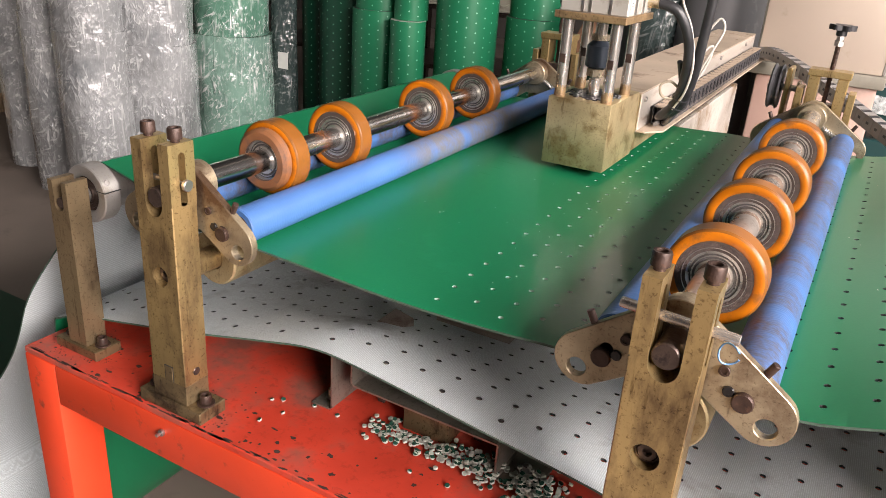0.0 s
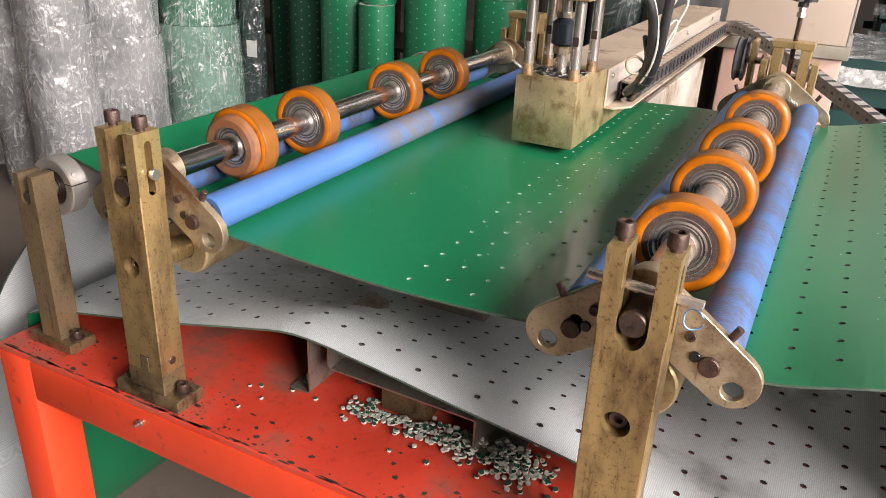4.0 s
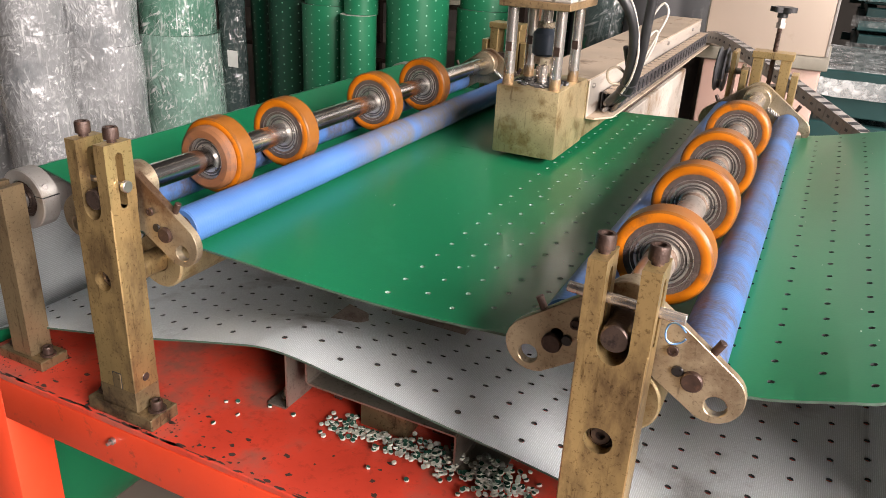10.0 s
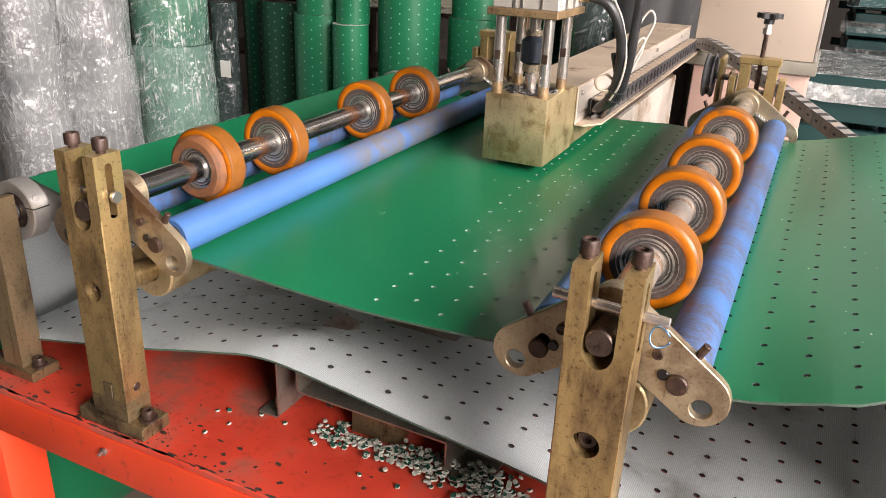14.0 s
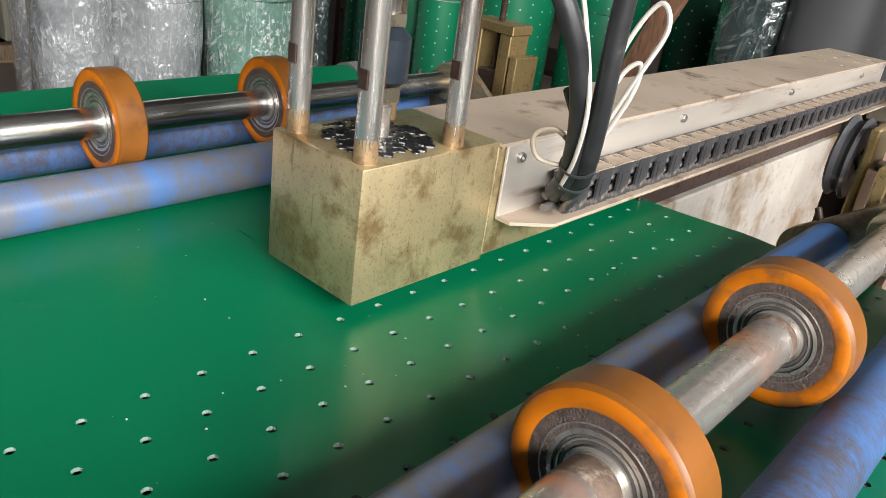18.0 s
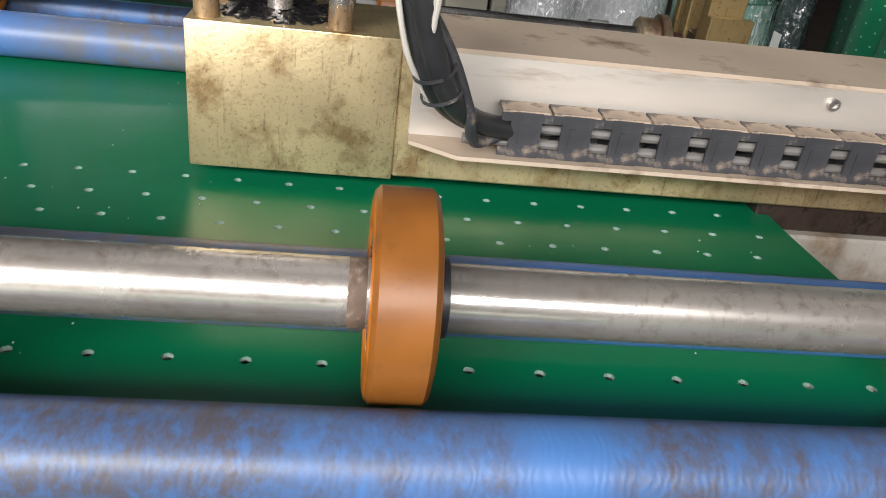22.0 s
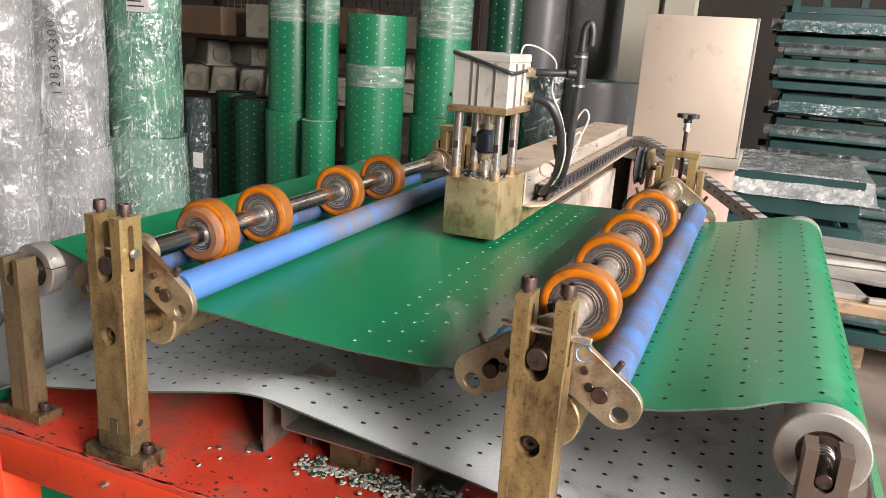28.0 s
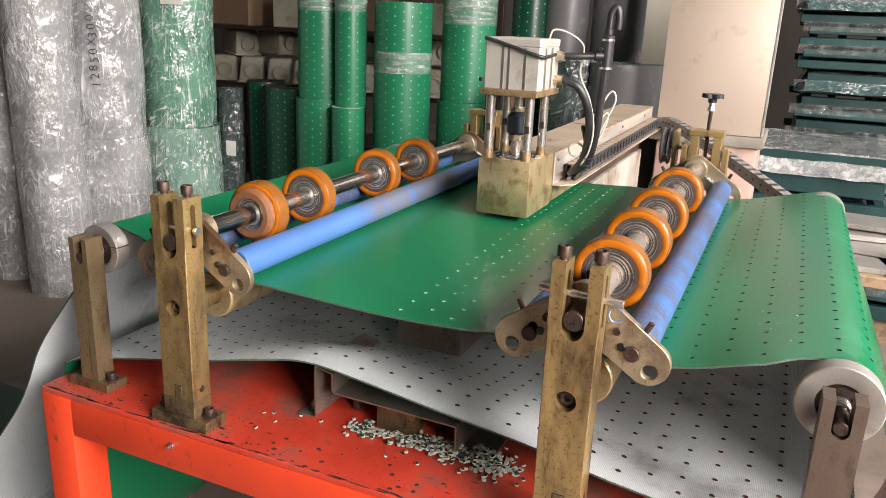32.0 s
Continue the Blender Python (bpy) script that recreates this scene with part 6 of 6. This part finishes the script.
pl = thing("guide_pulley", (0.61, 1.42, TOP), "black cable guide pulley between beige bracket plates", "pulley")
bm = lathe(B(), (0.597, 1.45, 1.10), (1.6, 1.45, 1.10), [(0, 0.015), (0, 0.053), (0.004, 0.057), (0.010, 0.050), (0.016, 0.050), (0.022, 0.057), (0.026, 0.053), (0.026, 0.015)], 40)
part("wheel", bm, CHAIN, pl)
part("bracket_plate", box(B(), 0.634, 0.646, 1.40, 1.47, TOP, 1.155, 0.003), BRASS, pl)
part("bracket_plate", box(B(), 0.660, 0.668, 1.42, 1.47, TOP, 1.12, 0.002), SWING, pl)
bm = rod(B(), (0.59, 1.45, 1.10), (0.67, 1.45, 1.10), 0.008, 16)
part("axle", bm, STEEL, pl)

# dim west side: pallets, blocks, cartons and shelving
pallet(-6.75, 0.35, 0.9, 1.45)


def block_pile(x, y, w, d, z, n, wrap):
    for k in range(n):
        b = thing("insulator_block", (x, y, z), "off-white moulded block piled on a pallet", "block", "white blocks")
        s = rnd.uniform(0.75, 1.1)
        bm = box(B(), -0.17 * s, 0.17 * s, -0.11 * s, 0.11 * s, 0, 0.12 * s, 0.03, 2)
        lvl = k // 9
        m = pose(x + rnd.uniform(0.16, w - 0.16), y + rnd.uniform(0.12, d - 0.12), z + 0.13 * lvl, rnd.uniform(-14, 14) if lvl else 0, rnd.uniform(-14, 14) if lvl else 0, rnd.uniform(0, 180))
        bmesh.ops.transform(bm, matrix=m, verts=bm.verts)
        part("body", bm, PORCELAIN, b)


block_pile(-6.7, 0.4, 0.8, 1.35, 0.132, 30, True)
fc = thing("film_cover", (-6.4, 1.0, 0.6), "dim clear plastic sheet hanging over the piled blocks", "film")
for x0, y0, y1, z0, z1, lean in ((-6.78, 0.35, 1.9, 0.14, 1.5, 0.12), (-5.93, 0.32, 0.95, 0.14, 0.62, 0.10)):
    bm = B()
    bmesh.ops.create_grid(bm, x_segments=34, y_segments=24, size=0.5)
    for v in bm.verts:
        py, pz = y0 + (y1 - y0) * (v.co.x + 0.5), z0 + (z1 - z0) * (v.co.y + 0.5)
        v.co = Vector((x0 - lean * (pz - z0) + 0.07 * noise.noise(Vector((py * 5, pz * 4, x0))) + 0.02 * noise.noise(Vector((py * 17, pz * 15, 2))), py, pz))
    bmesh.ops.solidify(bm, geom=bm.faces[:], thickness=0.001)
    part("sheet", bm, WRAP_SHEET, fc)
pallet(-5.35, 1.35, 0.95, 1.35)


def carton(x, y, z, w, d, h, mat, label, a=0):
    c = thing("carton", (x, y, z), label, "box", "cartons and white blocks")
    bm = box(B(), -w / 2, w / 2, -d / 2, d / 2, 0, h, 0.006)
    bmesh.ops.transform(bm, matrix=pose(x, y, z, 0, 0, a), verts=bm.verts)
    part("body", bm, mat, c)
    part("lid_tape", (lambda m: (bmesh.ops.transform(m, matrix=pose(x, y, z, 0, 0, a), verts=m.verts), m)[1])(box(B(), -0.03, 0.03, -d / 2 - 0.001, d / 2 + 0.001, h - 0.001, h + 0.0015)), CARD, c)


W = "square off-white block carton on the pallet"
for x, y, z, w, d, h, m in ((-4.62, 1.62, 0.132, 0.4, 0.3, 0.28, PORCELAIN), (-4.62, 1.95, 0.132, 0.4, 0.3, 0.34, PORCELAIN), (-4.6, 2.3, 0.132, 0.4, 0.34, 0.30, PORCELAIN), (-4.66, 2.2, 0.435, 0.42, 0.6, 0.34, PORCELAIN), (-5.05, 1.7, 0.132, 0.4, 0.4, 0.4, PORCELAIN), (-5.05, 2.2, 0.132, 0.4, 0.4, 0.45, PORCELAIN), (-4.75, 2.35, 0.78, 0.3, 0.28, 0.26, CARD)):
    carton(x, y, z, w, d, h, m, W if m is PORCELAIN else "brown cardboard carton with a label")
mat_ = thing("belt_offcut", (-4.1, 0.55, 0), "flat green belt offcut lying on the floor", "belt offcut")
part("sheet", box(B(), -4.25, -3.85, 0.05, 1.06, 0.0, 0.008, 0.002), GREEN, mat_)
mat_ = thing("belt_offcut", (-1.7, 0.5, 0), "dark green belt sheet lying on the floor", "belt offcut")
part("sheet", box(B(), -2.1, -0.95, -1.0, 0.80, 0.0, 0.010, 0.002), DARK_SHEET, mat_)

sh = thing("shelf_rack", (-2.6, 4.2, 0), "dark steel shelving loaded with beige parts", "shelf")
for x in (-3.6, -2.4, -1.2):
    for y in (4.1, 4.7):
        part("upright", box(B(), x, x + 0.05, y, y + 0.05, 0, 2.6, 0.002), DARK_STEEL, sh)
for z in (0.45, 0.86, 1.30, 1.75):
    part("shelf_board", box(B(), -3.6, -1.15, 4.1, 4.75, z, z + 0.03, 0.002), DARK_STEEL, sh)


def moulded(x, y, z, a, tilt=0.0):
    """Beige moulded housing: tapered body with a rounded rim and a round boss on its end."""
    c = thing("moulded_housing", (x, y, z), "beige moulded plastic housing in clear film", "housing", "moulded housings")
    m = pose(x, y, z, tilt, 0, a)
    bm = box(B(), -0.11, 0.11, -0.20, 0.20, 0, 0.20, 0.018, 3)
    for v in bm.verts:
        k = 1 - 0.22 * v.co.z / 0.20
        v.co.x, v.co.y = v.co.x * k, v.co.y * k
    bmesh.ops.transform(bm, matrix=m, verts=bm.verts)
    part("body", bm, PORCELAIN, c)
    bm = lathe(B(), (0, -0.190, 0.09), (0, -0.24, 0.09), [(0, 0.060), (0.014, 0.058), (0.016, 0.048), (0.004, 0.046), (0.004, 0.0)], 28)
    bmesh.ops.transform(bm, matrix=m, verts=bm.verts)
    part("boss", bm, PORCELAIN, c)
    bm = box(B(), -0.118, 0.118, -0.208, 0.208, 0.0, 0.014, 0.005, 2)
    bmesh.ops.transform(bm, matrix=m, verts=bm.verts)
    part("rim", bm, PORCELAIN, c)


for i in range(8):
    moulded(-3.4 + 0.27 * i, 4.28 + rnd.uniform(-0.03, 0.03), 0.892, 28 + rnd.uniform(-6, 6))
for i in range(6):
    moulded(-3.35 + 0.36 * i, 4.36 + rnd.uniform(-0.04, 0.04), 1.10 + 0.02 * (i % 2), 50 + rnd.uniform(-25, 25), rnd.uniform(-4, 4))
for i in range(4):
    carton(-3.3 + 0.62 * i, 4.38, 1.33, 0.40, 0.4, rnd.uniform(0.2, 0.28), PORCELAIN if i % 2 else CARD, "carton on the dim shelf", rnd.uniform(-8, 8))
mesh_ = thing("wire_panel", (-2.4, 4.72, 1.33), "rusty wire mesh panel behind the shelf", "mesh panel")
for i in range(34):
    part("wire", box(B(), -3.5 + 0.07 * i, -3.494 + 0.07 * i, 4.76, 4.766, 1.34, 1.74), WOOD, mesh_)
for i in range(6):
    part("cross_wire", box(B(), -3.5, -1.18, 4.766, 4.772, 1.37 + 0.07 * i, 1.376 + 0.07 * i), WOOD, mesh_)
lowp = thing("low_platform", (-8.2, -1.2, 0), "low dark platform trolley on casters", "platform")
part("deck", box(B(), -8.9, -7.6, -2.2, 0.1, 0.16, 0.24, 0.01), DARK_STEEL, lowp)
for y in (-1.9, -0.2):
    for x in (-8.7, -7.8):
        bm = B()
        rod(bm, (x, y - 0.03, 0.08), (x, y + 0.03, 0.08), 0.08, 20)
        part("caster", bm, BLACK, lowp)
for i in range(6):
    m = thing("old_machine", (-9.5, -1 + 1.2 * i, 0), "dark old machine body standing on the workshop floor", "machine", "dim machines")
    h = rnd.uniform(0.9, 1.8)
    part("body", box(B(), -10.4, -9.6 + rnd.uniform(0, 0.4), -2.6 + 1.5 * i, -1.6 + 1.5 * i, 0.0, h, 0.03, 2), DARK_STEEL, m)
    part("cabinet_door", box(B(), -9.2, -9.17, -2.5 + 1.5 * i, -1.7 + 1.5 * i, 0.1, h * 0.6, 0.01), TEAL, m)
bk = thing("bucket", (-8.0, -0.75, 0.24), "white plastic bucket on the low platform", "bucket")
bm = lathe(B(), (-8.0, -0.75, 0.24), (-8.0, -0.75, 1), [(0, 0), (0, 0.13), (0.30, 0.16), (0.305, 0.168), (0.32, 0.168), (0.32, 0.155), (0.02, 0.12), (0.02, 0.0)], 28)
part("shell", bm, PAPER, bk)
bag = thing("plastic_bag", (-8.3, -0.36, 0.24), "dark filled plastic bag with a pink printed side", "bag")
bm = B()
bmesh.ops.create_icosphere(bm, subdivisions=3, radius=0.3)
for v in bm.verts:
    k = 1 + 0.22 * noise.noise(v.co * 7)
    v.co = Vector((-8.3 + v.co.x * k, -0.36 + v.co.y * 1.2 * k, 0.24 + max(0, 0.19 + v.co.z * 0.75 * k)))
part("sack", bm, FILM_DARK, bag)

pk = thing("leaning_plank", (-0.70, 2.60, 0), "rough brown timber plank leaning against the rolls", "plank")
bm = box(B(), -0.035, 0.035, -0.015, 0.015, 0.0, 1.27, 0.003)
bmesh.ops.transform(bm, matrix=pose(-0.70, 2.60, 0.012, 0, 21, 0), verts=bm.verts)
part("board", bm, material("old_brown_timber", (0.17, 0.085, 0.045), 0.8, 0, 0.35, 14, (0.05, 0.03, 0.02), 0.3, 10, 0.3, 60, stretch=(6, 6, 1)), pk)
